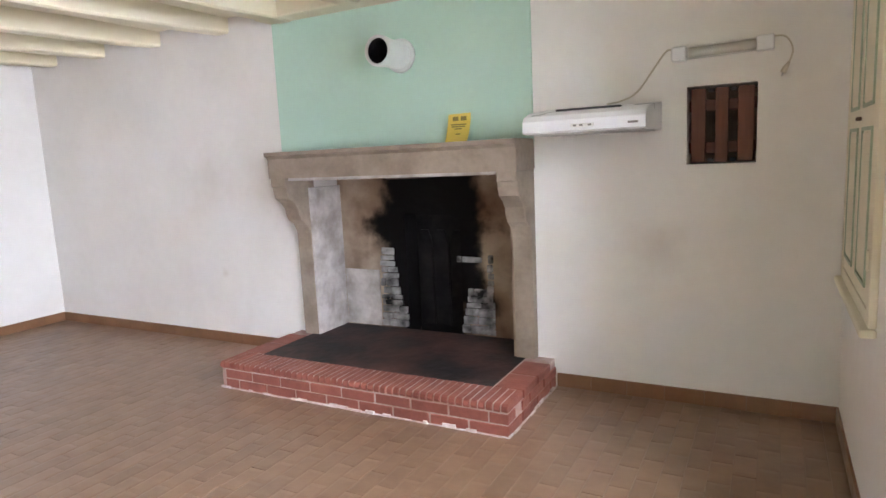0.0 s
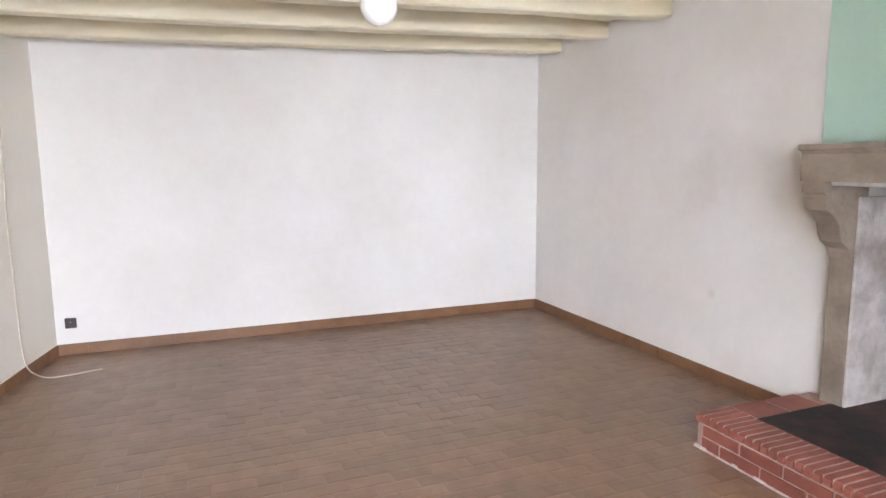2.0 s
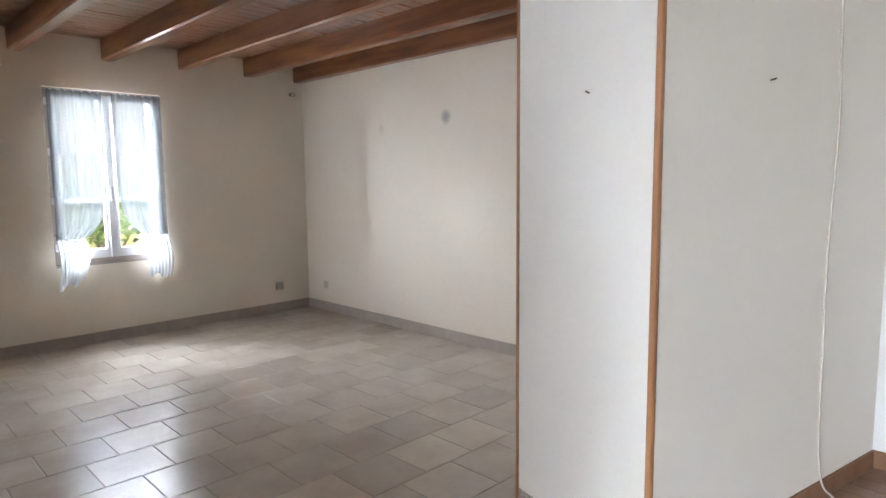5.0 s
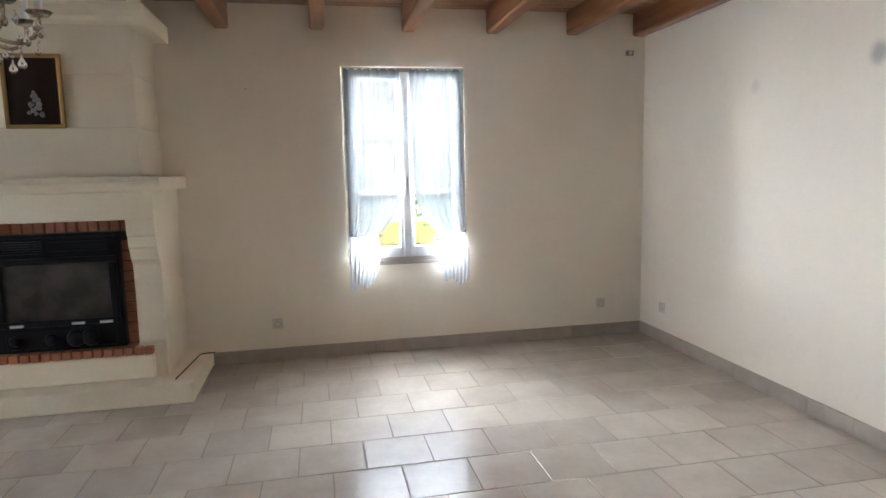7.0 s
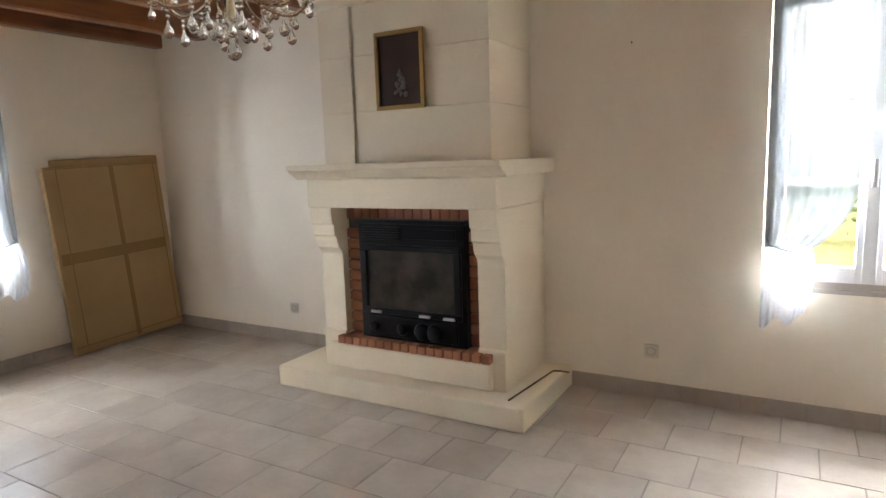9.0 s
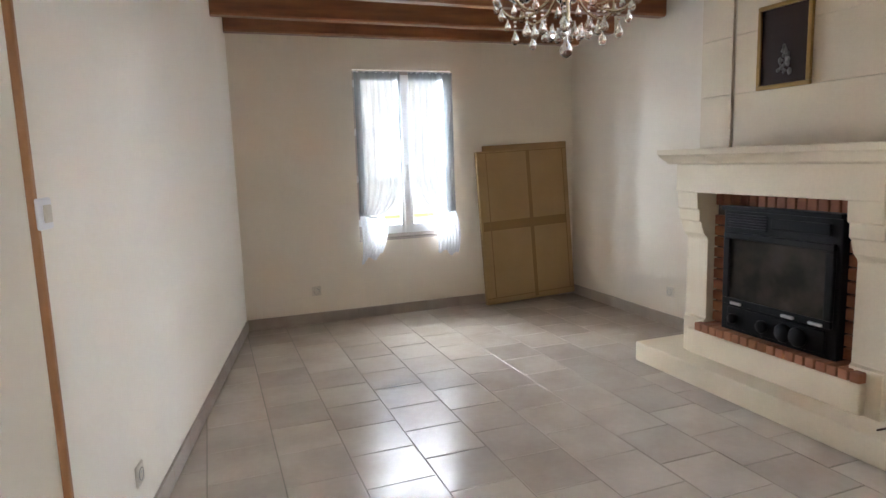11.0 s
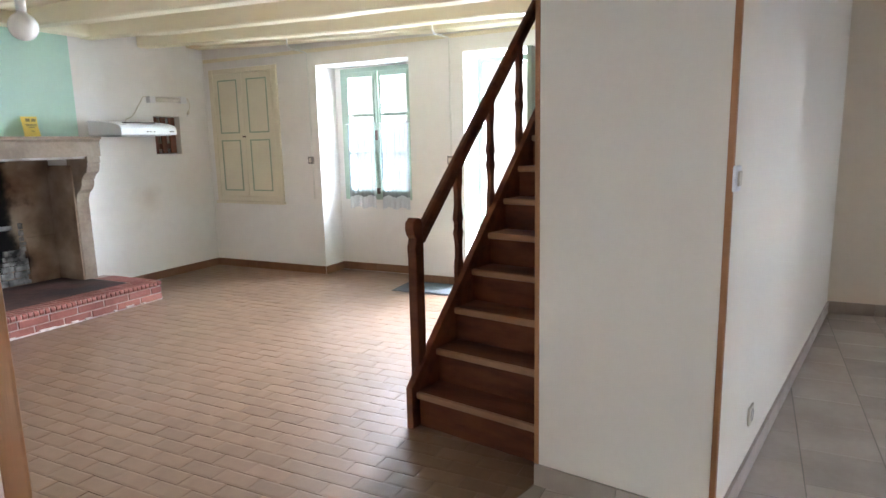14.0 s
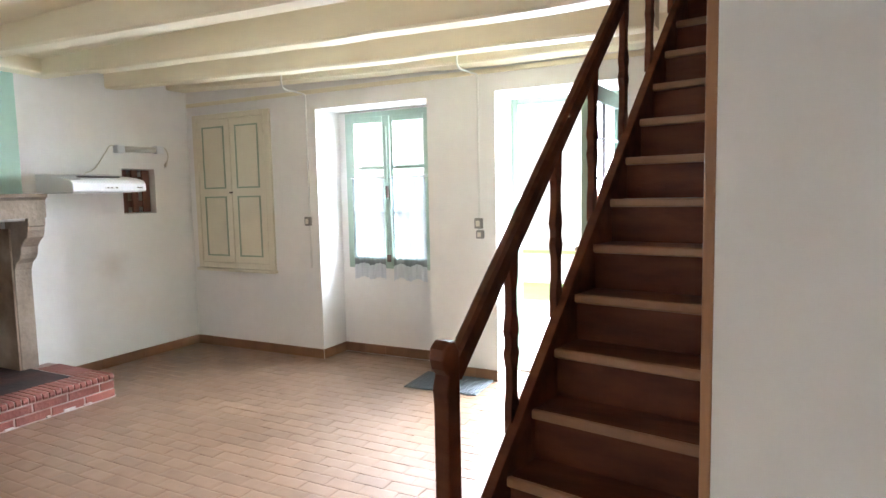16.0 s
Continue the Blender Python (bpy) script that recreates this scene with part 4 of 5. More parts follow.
def drape(ob, y0, y1, x, z_top, z_tie, z_end, side, name="curtain", mat=None, tie=0.52, seed=1, folds=7):
    """A sheer panel gathered to one side low down; side -1 or 1 tells which edge it is tied to."""
    rnd = random.Random(seed)
    ph = [rnd.uniform(0, 6.28) for _ in range(4)]
    w = y1 - y0

    def fn(u, v):
        z = z_top + (z_end - z_top) * v
        vt = (z_top - z_tie) / (z_top - z_end)
        if v < vt:
            k = v / vt
            frac = 1 - (1 - tie) * (0.06 * k + 0.94 * k ** 9)
        else:
            k = (v - vt) / (1 - vt)
            frac = tie + 0.10 * math.sin(1.57 * min(1, k * 2.2)) - 0.14 * k
        edge = y0 - 0.03 * max(0, v - 0.6) if side < 0 else y1 + 0.03 * max(0, v - 0.6)
        yy = edge - side * u * w * frac
        amp = 0.003 + 0.004 * v
        xx = x + amp * math.sin(folds * 6.28 * u + ph[0] + 0.8 * v) + 0.0015 * math.sin(13 * 6.28 * u * (1 - 0.3 * v) + ph[1]) + 0.03 * max(0, v - vt) * (1 + math.sin(9 * u + ph[2]))
        if v > vt:
            xx += 0.075 * math.sin(3.14 * (v - vt) / (1 - vt)) ** 0.8
            z += 0.02 * math.sin(11 * u + ph[3]) * (v - vt) / (1 - vt) + 0.05 * (u - 0.5) * (v - vt) / (1 - vt)
        return xx, yy, z
    vt = (z_top - z_tie) / (z_top - z_end)
    part(ob, name, Shape().sheet(lambda u, v: fn(u, v * vt), 56, 34), mat or CURTAIN, "sheer white voile")
    return part(ob, "curtain_tail", Shape().sheet(lambda u, v: fn(u, vt + 1e-4 + (1 - vt) * v * 0.9999), 56, 14), VOILE_GATHER_LIT, "gathered white voile tail, brightened in its colour")


def kitchen_window():
    """Green two-leaf window at the back of the niche."""
    y0, y1, z0, z1 = -3.10, -2.24, 0.76, 2.08
    ob = thing("window", pose(-4.385, (y0 + y1) / 2, 0), "pale green wooden window with lace curtains", "window")
    h = (y1 - y0) / 2
    fr = frame_shape(-0.01, 0.045, -h, h, z0, z1, 0.04)
    part(ob, "frame", fr, GREEN_FRAME)
    casement(ob, -h + 0.041, -0.001, z0 + 0.041, z1 - 0.041, 2, GREEN_FRAME, 0.005, 0.05, 0.045)
    casement(ob, 0.001, h - 0.041, z0 + 0.041, z1 - 0.041, 2, GREEN_FRAME, 0.005, 0.05, 0.045)
    part(ob, "cover_strip", Shape().box(0.048, 0.068, -0.028, 0.028, z0 + 0.02, z1 - 0.04, 0.006), GREEN_FRAME)
    part(ob, "bolt", Shape().tube([(0.074, 0, z0 + 0.08), (0.074, 0, 1.95)], 0.006, 8), GREEN_FRAME)
    part(ob, "bolt_handle", Shape().box(0.066, 0.09, -0.011, 0.011, 1.36, 1.46, 0.004).box(0.066, 0.084, -0.018, 0.018, z0 + 0.06, z0 + 0.12, 0.004), IRON, "dark iron")
    for a, b, s in ((-h + 0.07, -0.04, 1), (0.04, h - 0.07, 2)):
        f = lambda u, v, a=a, b=b, s=s: (0.062 + 0.005 * math.sin(6.28 * 6 * u + s) * (0.3 + 0.7 * v) + 0.0015 * math.sin(6.28 * 11 * u), a + (b - a) * u,
                                        1.535 + 0.008 * abs(math.sin(6.28 * 4 * u)) - v * (0.865 + 0.012 * math.sin(6.28 * 2 * u + s)))
        part(ob, "lace_curtain", Shape().sheet(lambda u, v: f(u, v * 0.86), 50, 18), LACE, "white lace half curtain")
        part(ob, "lace_hem", Shape().sheet(lambda u, v: f(u, 0.86 + v * 0.14), 50, 5), LACE_HEM_LIT, "dense white lace hem, brightened in its colour")
        part(ob, "curtain_rod", Shape().tube([(0.064, a - 0.02, 1.530), (0.064, b + 0.02, 1.530)], 0.004, 8), WHITE_FRAME)
    return tagged(ob, kind="")


kitchen_window()


def front_door():
    y0, y1, z1 = -1.58, -0.70, 2.08
    fr = thing("door_frame", pose(-4.41, 0, 0), "pale green painted door frame", "door frame")
    part(fr, "post", Shape().box(-0.03, 0.045, y0, y0 + 0.05, 0, z1, 0.004), GREEN_FRAME)
    part(fr, "post", Shape().box(-0.03, 0.045, y1 - 0.05, y1, 0, z1, 0.004), GREEN_FRAME)
    part(fr, "head", Shape().box(-0.03, 0.045, y0 + 0.0501, y1 - 0.0501, z1 - 0.05, z1, 0.004), GREEN_FRAME)
    part(fr, "threshold", Shape().box(-0.04, 0.05, y0 + 0.05, y1 - 0.05, -0.02, 0.012, 0.004), STONE_OLD)
    # leaf: hinged on the north post, opened inwards
    ob = thing("door", pose(-4.355, y1 - 0.055, 0.014, 0, 0, -3.5), "open pale green glazed door with a lattice curtain", "door")
    w, h = 0.775, 2.02
    s = Shape()
    s.box(0, w, -0.04, 0, 0, 0.24, 0.004)
    s.box(0, 0.1, -0.04, 0, 0.24, h, 0.004).box(w - 0.1, w, -0.04, 0, 0.24, h, 0.004).box(0.1, w - 0.1, -0.04, 0, h - 0.1, h, 0.004).box(0.1, w - 0.1, -0.04, 0, 0.86, 0.96, 0.004)
    part(ob, "leaf", s, GREEN_FRAME)
    part(ob, "panel", Shape().box(0.1, w - 0.1, -0.028, -0.012, 0.24, 0.86, 0.003), GREEN_FRAME)
    p = part(ob, "pane", Shape().box(0.095, w - 0.095, -0.022, -0.018, 0.955, h - 0.095), PANE)
    p.visible_shadow = False
    bars = Shape().box(0.38, 0.395, -0.034, -0.006, 0.96, h - 0.1, 0.002)
    for z in (1.2, 1.45, 1.7):
        bars.box(0.1, w - 0.1, -0.033, -0.007, z - 0.008, z + 0.008, 0.002)
    part(ob, "glazing_bars", bars, WHITE_FRAME)
    f = lambda u, v: (0.11 + (w - 0.22) * u, -0.05 + 0.008 * math.sin(40 * u), h - 0.11 - 0.92 * v)
    part(ob, "door_curtain", Shape().sheet(f, 40, 6), LACE, "white net curtain")
    part(ob, "knob", Shape().lathe([(0.0, 0.055), (0.02, 0.05), (0.026, 0.035), (0.018, 0.02), (0.009, 0.012), (0.009, 0.0), (0.022, 0.0)], 16,
                                   Matrix.Translation((w - 0.05, -0.04, 1.02)) @ Matrix.Rotation(radians(90), 4, 'X')), BRASS)


front_door()

doormat = thing("doormat", pose(-3.85, -1.88, 0.003, 0, 0, 3), "dark grey ribbed doormat on the brown tiles", "mat")
mat_shape = Shape().box(-0.20, 0.20, -0.28, 0.28, 0, 0.008, 0.003)
part(doormat, "backing", mat_shape, DOORMAT)
ribs = Shape()
for i in range(17):
    ribs.box(-0.19, 0.19, -0.27 + i * 0.0325, -0.252 + i * 0.0325, 0.007, 0.012, 0.002)
part(doormat, "ribs", ribs, DOORMAT)


def wall_switch(name, m, label, size=(0.06, 0.075, 0.03), mat=None, lever=True):
    ob = thing(name, m, label, "light switch")
    w, h, d = size
    part(ob, "box", Shape().box(-w / 2, w / 2, 0, d, -h / 2, h / 2, 0.006), mat or GREY_PLASTIC)
    if lever:
        part(ob, "rocker", Shape().box(-w * 0.25, w * 0.25, d, d + 0.006, -h * 0.28, h * 0.28, 0.002), IVORY_PLASTIC)
    return ob


TO_EAST, TO_NORTH, TO_SOUTH, TO_WEST = (Matrix.Rotation(radians(a), 4, 'Z') for a in (-90, 0, 180, 90))
wall_switch("light_switch", Matrix.Translation((AX0, -3.285, 1.176)) @ TO_EAST, "grey surface mounted switch on the cable duct")
wall_switch("light_switch", Matrix.Translation((AX0, -1.712, 1.165)) @ TO_EAST, "grey surface mounted switch beside the door")
wall_switch("light_switch", Matrix.Translation((AX0, -1.700, 1.085)) @ TO_EAST, "grey small toggle switch under another", (0.055, 0.06, 0.035))
for y, z0 in ((-3.275, 0.78), (-1.712, 1.05)):
    duct = Shape().box(AX0, AX0 + 0.010, y - 0.008, y + 0.008, z0, 2.21, 0.003)
    duct.tube(smooth_path([(AX0 + 0.006, y, 2.20), (AX0 + 0.014, y, 2.225), (AX0 + 0.06, y - 0.05, 2.245), (AX0 + 0.215, y - 0.05, 2.26), (AX0 + 0.22, y - 0.05, 2.41)]), 0.007, 8)
    solid("cable_duct", duct, WHITE_PLASTIC, "cream plastic cable duct up the wall", "cable duct")
solid("picture_rail", Shape().box(AX0, AX0 + 0.012, -4.68, -0.2, 2.225, 2.26, 0.004), CREAM_BEAM, "cream painted ledge under the end joist", "trim", "structure")


def hanging_globe():
    ob = thing("pendant_lamp", pose(-0.781, -2.366, 1.907), "white opal globe bulb hanging from the ceiling", "lamp")
    prof = [(0.0, -0.064)] + [(0.064 * math.sin(a), -0.064 * math.cos(a)) for a in [0.3 * k for k in range(1, 10)]] + [(0.022, 0.063), (0.02, 0.085)]
    part(ob, "globe", Shape().lathe(prof, 24), BULB_GLASS)
    part(ob, "socket", Shape().lathe([(0.0, 0.135), (0.014, 0.135), (0.022, 0.12), (0.022, 0.07), (0.0, 0.07)], 16), WHITE_PLASTIC)
    part(ob, "cord", Shape().tube([(0, 0, 0.13), (0.003, 0.002, 0.35), (0, 0, 0.545)], 0.0035, 6), WHITE_PLASTIC)
    part(ob, "rose", Shape().lathe([(0.0, 0.545), (0.035, 0.545), (0.03, 0.52), (0.008, 0.515)], 16), WHITE_PLASTIC)
    return ob


hanging_globe()

# ---- old kitchen: east side ----


def socket(m, label, mat, hole=BLACK_PLASTIC, group=""):
    ob = thing("power_socket", m, label, "socket", group)
    part(ob, "plate", Shape().box(-0.038, 0.038, 0, 0.010, -0.038, 0.038, 0.006), mat)
    part(ob, "well", Shape().lathe([(0.021, 0.0112), (0.0235, 0.0118), (0.021, 0.004), (0.0, 0.004)], 16, Matrix.Rotation(radians(-90), 4, 'X')), hole)
    part(ob, "earth_pin", Shape().tube([(0, 0.004, 0.008), (0, 0.014, 0.008)], 0.003, 8), STEEL)
    return ob


socket(Matrix.Translation((AX1, -0.815, 0.237)) @ TO_WEST, "dark brown square power socket on the white wall", BLACK_PLASTIC)
hang = [(*P(u, S_STUB - 0.006), z) for u, z in ((1.745, 2.2), (1.742, 1.9), (1.765, 1.5), (1.735, 1.0), (1.745, 0.55), (1.752, 0.25))]
pts = hang + [(*P(1.77, S_STUB - 0.018), 0.085), (1.735, -0.672, 0.012), (1.65, -0.76, 0.006), (1.655, -0.88, 0.006), (1.69, -0.99, 0.006), (1.704, -1.047, 0.006)]
loose = thing("loose_cable", Matrix(), "ivory cable hanging down the wall to the floor", "cable")
part(loose, "cord", Shape().tube(smooth_path(pts), 0.0045, 6), IVORY_PLASTIC)
part(loose, "bare_end", Shape().tube([(1.704, -1.047, 0.006), (1.708, -1.066, 0.007)], 0.006, 8), IVORY_PLASTIC)

# ---- stairs ----


def staircase():
    ob = thing("staircase", SKEWED @ pose(-1.200, S_WALL, 0), "steep dark stained wooden staircase with risers and a handrail", "stairs")
    rise, go, w, count = 0.1685, 0.1575, 0.712, 15
    slope = rise / go
    ang = math.atan2(rise, go)
    for k in range(count):
        z, x = 0.175 + k * rise, -k * go
        part(ob, "tread", Shape().box(x - go - 0.03, x - 0.004, -w + 0.02, -0.004, z - 0.030, z, 0.004), STAIR_WOOD)
        part(ob, "nosing", Shape().box(x - 0.004, x + 0.018, -w + 0.02, -0.004, z - 0.031, z + 0.0015, 0.007), NOSING_WOOD, "worn lighter tread edge")
        part(ob, "riser", Shape().box(x - 0.026, x - 0.010, -w + 0.02, -0.004, (z - rise + 0.0005) if k else -0.001, z - 0.0305), STAIR_WOOD)
    top_x, top_z = -(count - 1) * go - 0.05, 0.175 + (count - 1) * rise
    # outer string, with its sloping edges
    out = [(0.045, 0.0), (0.045, 0.20), (top_x, 0.20 + 0.03 + slope * (-top_x)), (top_x, top_z - 0.22), (-0.19, 0.0)]
    part(ob, "outer_string", Shape().prism(out, -w - 0.018, -w + 0.020, "y", 0.004), STAIR_WOOD)
    inn = [(0.03, 0.0), (0.03, 0.215), (top_x, 0.215 + slope * (-top_x)), (top_x, top_z - 0.22), (-0.19, 0.0)]
    part(ob, "wall_string", Shape().prism(inn, -0.0035, -0.0005, "y"), STAIR_WOOD)
    # newel post with a scrolled head
    nx, ny = -0.063, -w - 0.022
    prof = [(nx - 0.030, 0.0), (nx + 0.030, 0.0), (nx + 0.030, 0.80), (nx + 0.034, 0.85), (nx + 0.022, 0.893), (nx + 0.038, 0.912), (nx + 0.046, 0.940), (nx + 0.041, 0.970), (nx + 0.018, 0.990),
            (nx - 0.012, 0.986), (nx - 0.030, 0.955)]
    part(ob, "newel_post", Shape().prism(prof, ny - 0.026, ny + 0.026, "y", 0.006), STAIR_WOOD)
    # handrail
    rl = 2.7
    rz = 0.885
    m = Matrix.Translation((nx - 0.02, ny, rz)) @ Matrix.Rotation(ang, 4, 'Y') @ Matrix.Rotation(radians(180), 4, 'Z')
    rail = [(-0.021, -0.028), (0.021, -0.028), (0.024, 0.0), (0.021, 0.024), (0.010, 0.033), (-0.010, 0.033), (-0.021, 0.024), (-0.024, 0.0)]
    part(ob, "handrail", Shape().prism(rail, 0.0, rl, "x", 0.003), STAIR_WOOD, m=m)
    # shaped flat balusters
    for i in range(6):
        x = -0.405 - i * 0.307
        zb, zt = 0.20 + slope * (-x) - 0.02, rz + slope * (-x + nx - 0.02) - 0.02
        hgt = zt - zb
        side = []
        for f, hw in ((0, 0.026), (0.16, 0.025), (0.24, 0.016), (0.36, 0.017), (0.44, 0.030), (0.48, 0.020), (0.52, 0.020), (0.56, 0.030), (0.66, 0.017), (0.78, 0.016), (0.86, 0.025), (1.0, 0.026)):
            side.append((hw, zb + f * hgt))
        outline = [(x + a, z) for a, z in side] + [(x - a, z) for a, z in reversed(side)]
        part(ob, "baluster", Shape().prism(outline, ny - 0.014, ny + 0.014, "y", 0.003), STAIR_WOOD)
    return ob


staircase()

# ---- living room: fireplace ----


def stone_fireplace():
    cx = -1.52
    ob = thing("stone_fireplace", pose(cx, BY1, 0), "cream limestone fireplace with carved jambs, mantel and hood", "fireplace")
    Y = lambda y: y - BY1
    X = lambda x: x - cx
    part(ob, "plinth", Shape().box(X(-2.357), X(-0.763), Y(3.553), 0, 0, 0.125, 0.010), LIMESTONE)
    part(ob, "hearth_step", Shape().box(X(-2.06), X(-0.995), Y(3.687), 0, 0.125, 0.275, 0.012), LIMESTONE)
    jp = [(Y(3.715), 0.125), (Y(3.715), 0.335), (Y(3.73), 0.345), (Y(3.73), 0.80), (Y(3.725), 0.815), (Y(3.70), 0.84), (Y(3.685), 0.88), (Y(3.68), 0.905), (Y(3.665), 0.915), (Y(3.665), 0.975),
          (Y(3.65), 0.985), (Y(3.645), 1.075), (0, 1.075), (0, 0.125)]
    part(ob, "jamb", Shape().prism(jp, X(-2.115), X(-1.955), "x", 0.004), LIMESTONE)
    part(ob, "jamb", Shape().prism(jp, X(-1.080), X(-0.925), "x", 0.004), LIMESTONE)
    part(ob, "frieze", Shape().box(X(-2.12), X(-0.92), Y(3.64), 0, 1.0755, 1.235, 0.006), LIMESTONE)
    shelf = [(0, 1.2355), (Y(3.63), 1.2355), (Y(3.625), 1.245), (Y(3.60), 1.26), (Y(3.575), 1.275), (Y(3.565), 1.285), (Y(3.555), 1.288), (Y(3.552), 1.318), (0, 1.318)]
    part(ob, "mantel_shelf", Shape().prism(shelf, X(-2.19), X(-0.862), "x", 0.006), LIMESTONE)
    zs = (1.3185, 1.60, 1.90, 2.17)
    bx = (-2.068, -1.836, -1.0)
    for z0, z1 in zip(zs, zs[1:]):
        part(ob, "hood_block", Shape().box(X(bx[0]), X(bx[1]) - 0.013, Y(3.757), 0, z0 + 0.0012, z1 - 0.0012, 0.002), LIMESTONE)
        part(ob, "hood_block", Shape().box(X(bx[1]) + 0.013, X(bx[2]), Y(3.757), 0, z0 + 0.0012, z1 - 0.0012, 0.002), LIMESTONE)
    part(ob, "hood_joint", Shape().box(X(bx[0]) + 0.004, X(bx[2]) - 0.004, Y(3.772), 0, 1.3188, 2.17), LIME_JOINT)
    crown = [(0, 2.1705), (Y(3.755), 2.1705), (Y(3.745), 2.185), (Y(3.71), 2.205), (Y(3.695), 2.235), (Y(3.66), 2.255), (Y(3.655), 2.275), (0, 2.275)]
    part(ob, "crown_moulding", Shape().prism(crown, X(-2.15), X(-0.905), "x", 0.005), LIMESTONE)
    # brick lining and sill
    part(ob, "lining", Shape().box(X(-1.954), X(-1.081), Y(3.80), 0, 0.276, 1.074), BRICK_JOINT)
    bl, bh, j = 0.105, 0.052, 0.010
    bm1 = Shape().box(-bl / 2, bl / 2, -0.03, 0.0, 0, bh, 0.003).mesh("lining_brick", FIRE_BRICK)
    z = 0.335
    while z + bh < 1.0:
        for x in (-1.895, -1.14):
            part(ob, "lining_brick", bm1, None, m=Matrix.Translation((X(x), Y(3.80), z)))
        z += bh + j
    soldier = Shape().box(-0.024, 0.024, -0.03, 0, 0, 0.07, 0.003).mesh("lining_brick", FIRE_BRICK)
    for i in range(15):
        part(ob, "lining_brick", soldier, None, m=Matrix.Translation((X(-1.92) + i * 0.0575, Y(3.80), 1.003)))
    sill = Shape().box(-0.0235, 0.0235, -0.10, 0.05, 0, 0.048, 0.005).mesh("sill_brick", FIRE_BRICK)
    for i in range(18):
        part(ob, "sill_brick", sill, None, m=Matrix.Translation((X(-1.985) + (i + 0.5) * 0.0552, Y(3.772), 0.2755)))
    return ob


stone_fireplace()


def stove_insert():
    ob = thing("stove_insert", pose(-1.488, 3.722, 0.3245), "black cast iron wood stove insert with a glass door", "stove")
    w, h = 0.342, 0.672
    part(ob, "casing", Shape().box(-w, w, 0.0, 0.07, 0, h, 0.006), CAST_IRON)
    s = Shape()
    s.box(-w + 0.02, w - 0.02, -0.022, 0, 0.15, 0.185, 0.006).box(-w + 0.02, w - 0.02, -0.022, 0, 0.51, 0.545, 0.006)
    s.box(-w + 0.02, -w + 0.062, -0.022, 0, 0.185, 0.51, 0.006).box(w - 0.062, w - 0.02, -0.022, 0, 0.185, 0.51, 0.006)
    door = part(ob, "door", s, CAST_IRON)
    part(door, "pane", Shape().box(-w + 0.06, w - 0.06, -0.010, -0.004, 0.18, 0.515), STOVE_GLASS, "smoke clouded glass")
    lou = Shape()
    for i in range(6):
        lou.box(-w + 0.03, -0.06, -0.014, 0, 0.565 + i * 0.014, 0.572 + i * 0.014, 0.002)
    lou.box(-0.03, w - 0.05, -0.016, 0, 0.58, 0.635, 0.006)
    part(ob, "louvre", lou, CAST_IRON)
    part(ob, "hood_lip", Shape().box(-w - 0.004, w + 0.004, -0.02, 0.05, h - 0.012, h + 0.012, 0.005), CAST_IRON)
    part(ob, "ash_door", Shape().box(-w + 0.05, w - 0.05, -0.014, 0, 0.02, 0.135, 0.006), CAST_IRON)
    for x, r in ((-0.05, 0.035), (0.08, 0.05), (0.16, 0.05), (-0.24, 0.03)):
        part(ob, "air_knob", Shape().lathe([(0, 0.03), (r * 0.8, 0.028), (r, 0.015), (r * 0.9, 0)], 16, Matrix.Translation((x, -0.014, 0.075)) @ Matrix.Rotation(radians(90), 4, 'X')), CAST_IRON)
    for x in (-0.22, 0.10, 0.25):
        part(ob, "latch", Shape().box(x - 0.035, x + 0.035, -0.034, -0.02, 0.155, 0.170, 0.004), STEEL, "bare steel latch")
    return ob


stove_insert()

poker = thing("fire_poker", pose(-0.87, 3.62, 0.1255, 0, 0, 84), "thin rusty iron poker lying on the stone plinth", "poker")
part(poker, "rod", Shape().tube([(0, 0, 0.005), (0.46, 0, 0.005), (0.5, 0.0, 0.005)], 0.0045, 8), IRON)
part(poker, "hook", Shape().tube(smooth_path([(0.5, 0, 0.005), (0.515, -0.03, 0.006), (0.52, -0.09, 0.006)]), 0.0045, 8), IRON)


def framed_picture():
    ob = thing("framed_picture", pose(-1.519, 3.757, 1.80), "small gilt framed dark picture with a silvery relief", "picture")
    w, h = 0.152, 0.203
    f = Shape()
    prof = 0.022
    for a, b, c, d in ((-w, w, h - prof, h), (-w, w, -h, -h + prof), (-w, -w + prof, -h + prof, h - prof), (w - prof, w, -h + prof, h - prof)):
        f.box(a, b, -0.022, -0.002, c, d, 0.004)
    part(ob, "frame", f, GILT)
    part(ob, "ground", Shape().box(-w + 0.02, w - 0.02, -0.012, -0.003, -h + 0.02, h - 0.02), DARK_CANVAS)
    rel, rnd = Shape(), random.Random(8)
    for i in range(34):   # a pale triangular cluster of small bosses
        f = rnd.random() ** 0.6
        x, z, r = rnd.uniform(-0.062, 0.062) * f, 0.005 - 0.135 * f, rnd.uniform(0.006, 0.014)
        rel.lathe([(0.0, r * 0.5), (r * 0.7, r * 0.35), (r, 0.001), (r, 0)], 7, Matrix.Translation((x + 0.004, -0.0115, z)) @ Matrix.Diagonal((1, 1, rnd.uniform(0.8, 1.6), 1)) @ Matrix.Rotation(radians(90), 4, 'X'))
    part(ob, "relief", rel, SILVER_FIGURE, "silvery abstract relief")
    return ob


framed_picture()


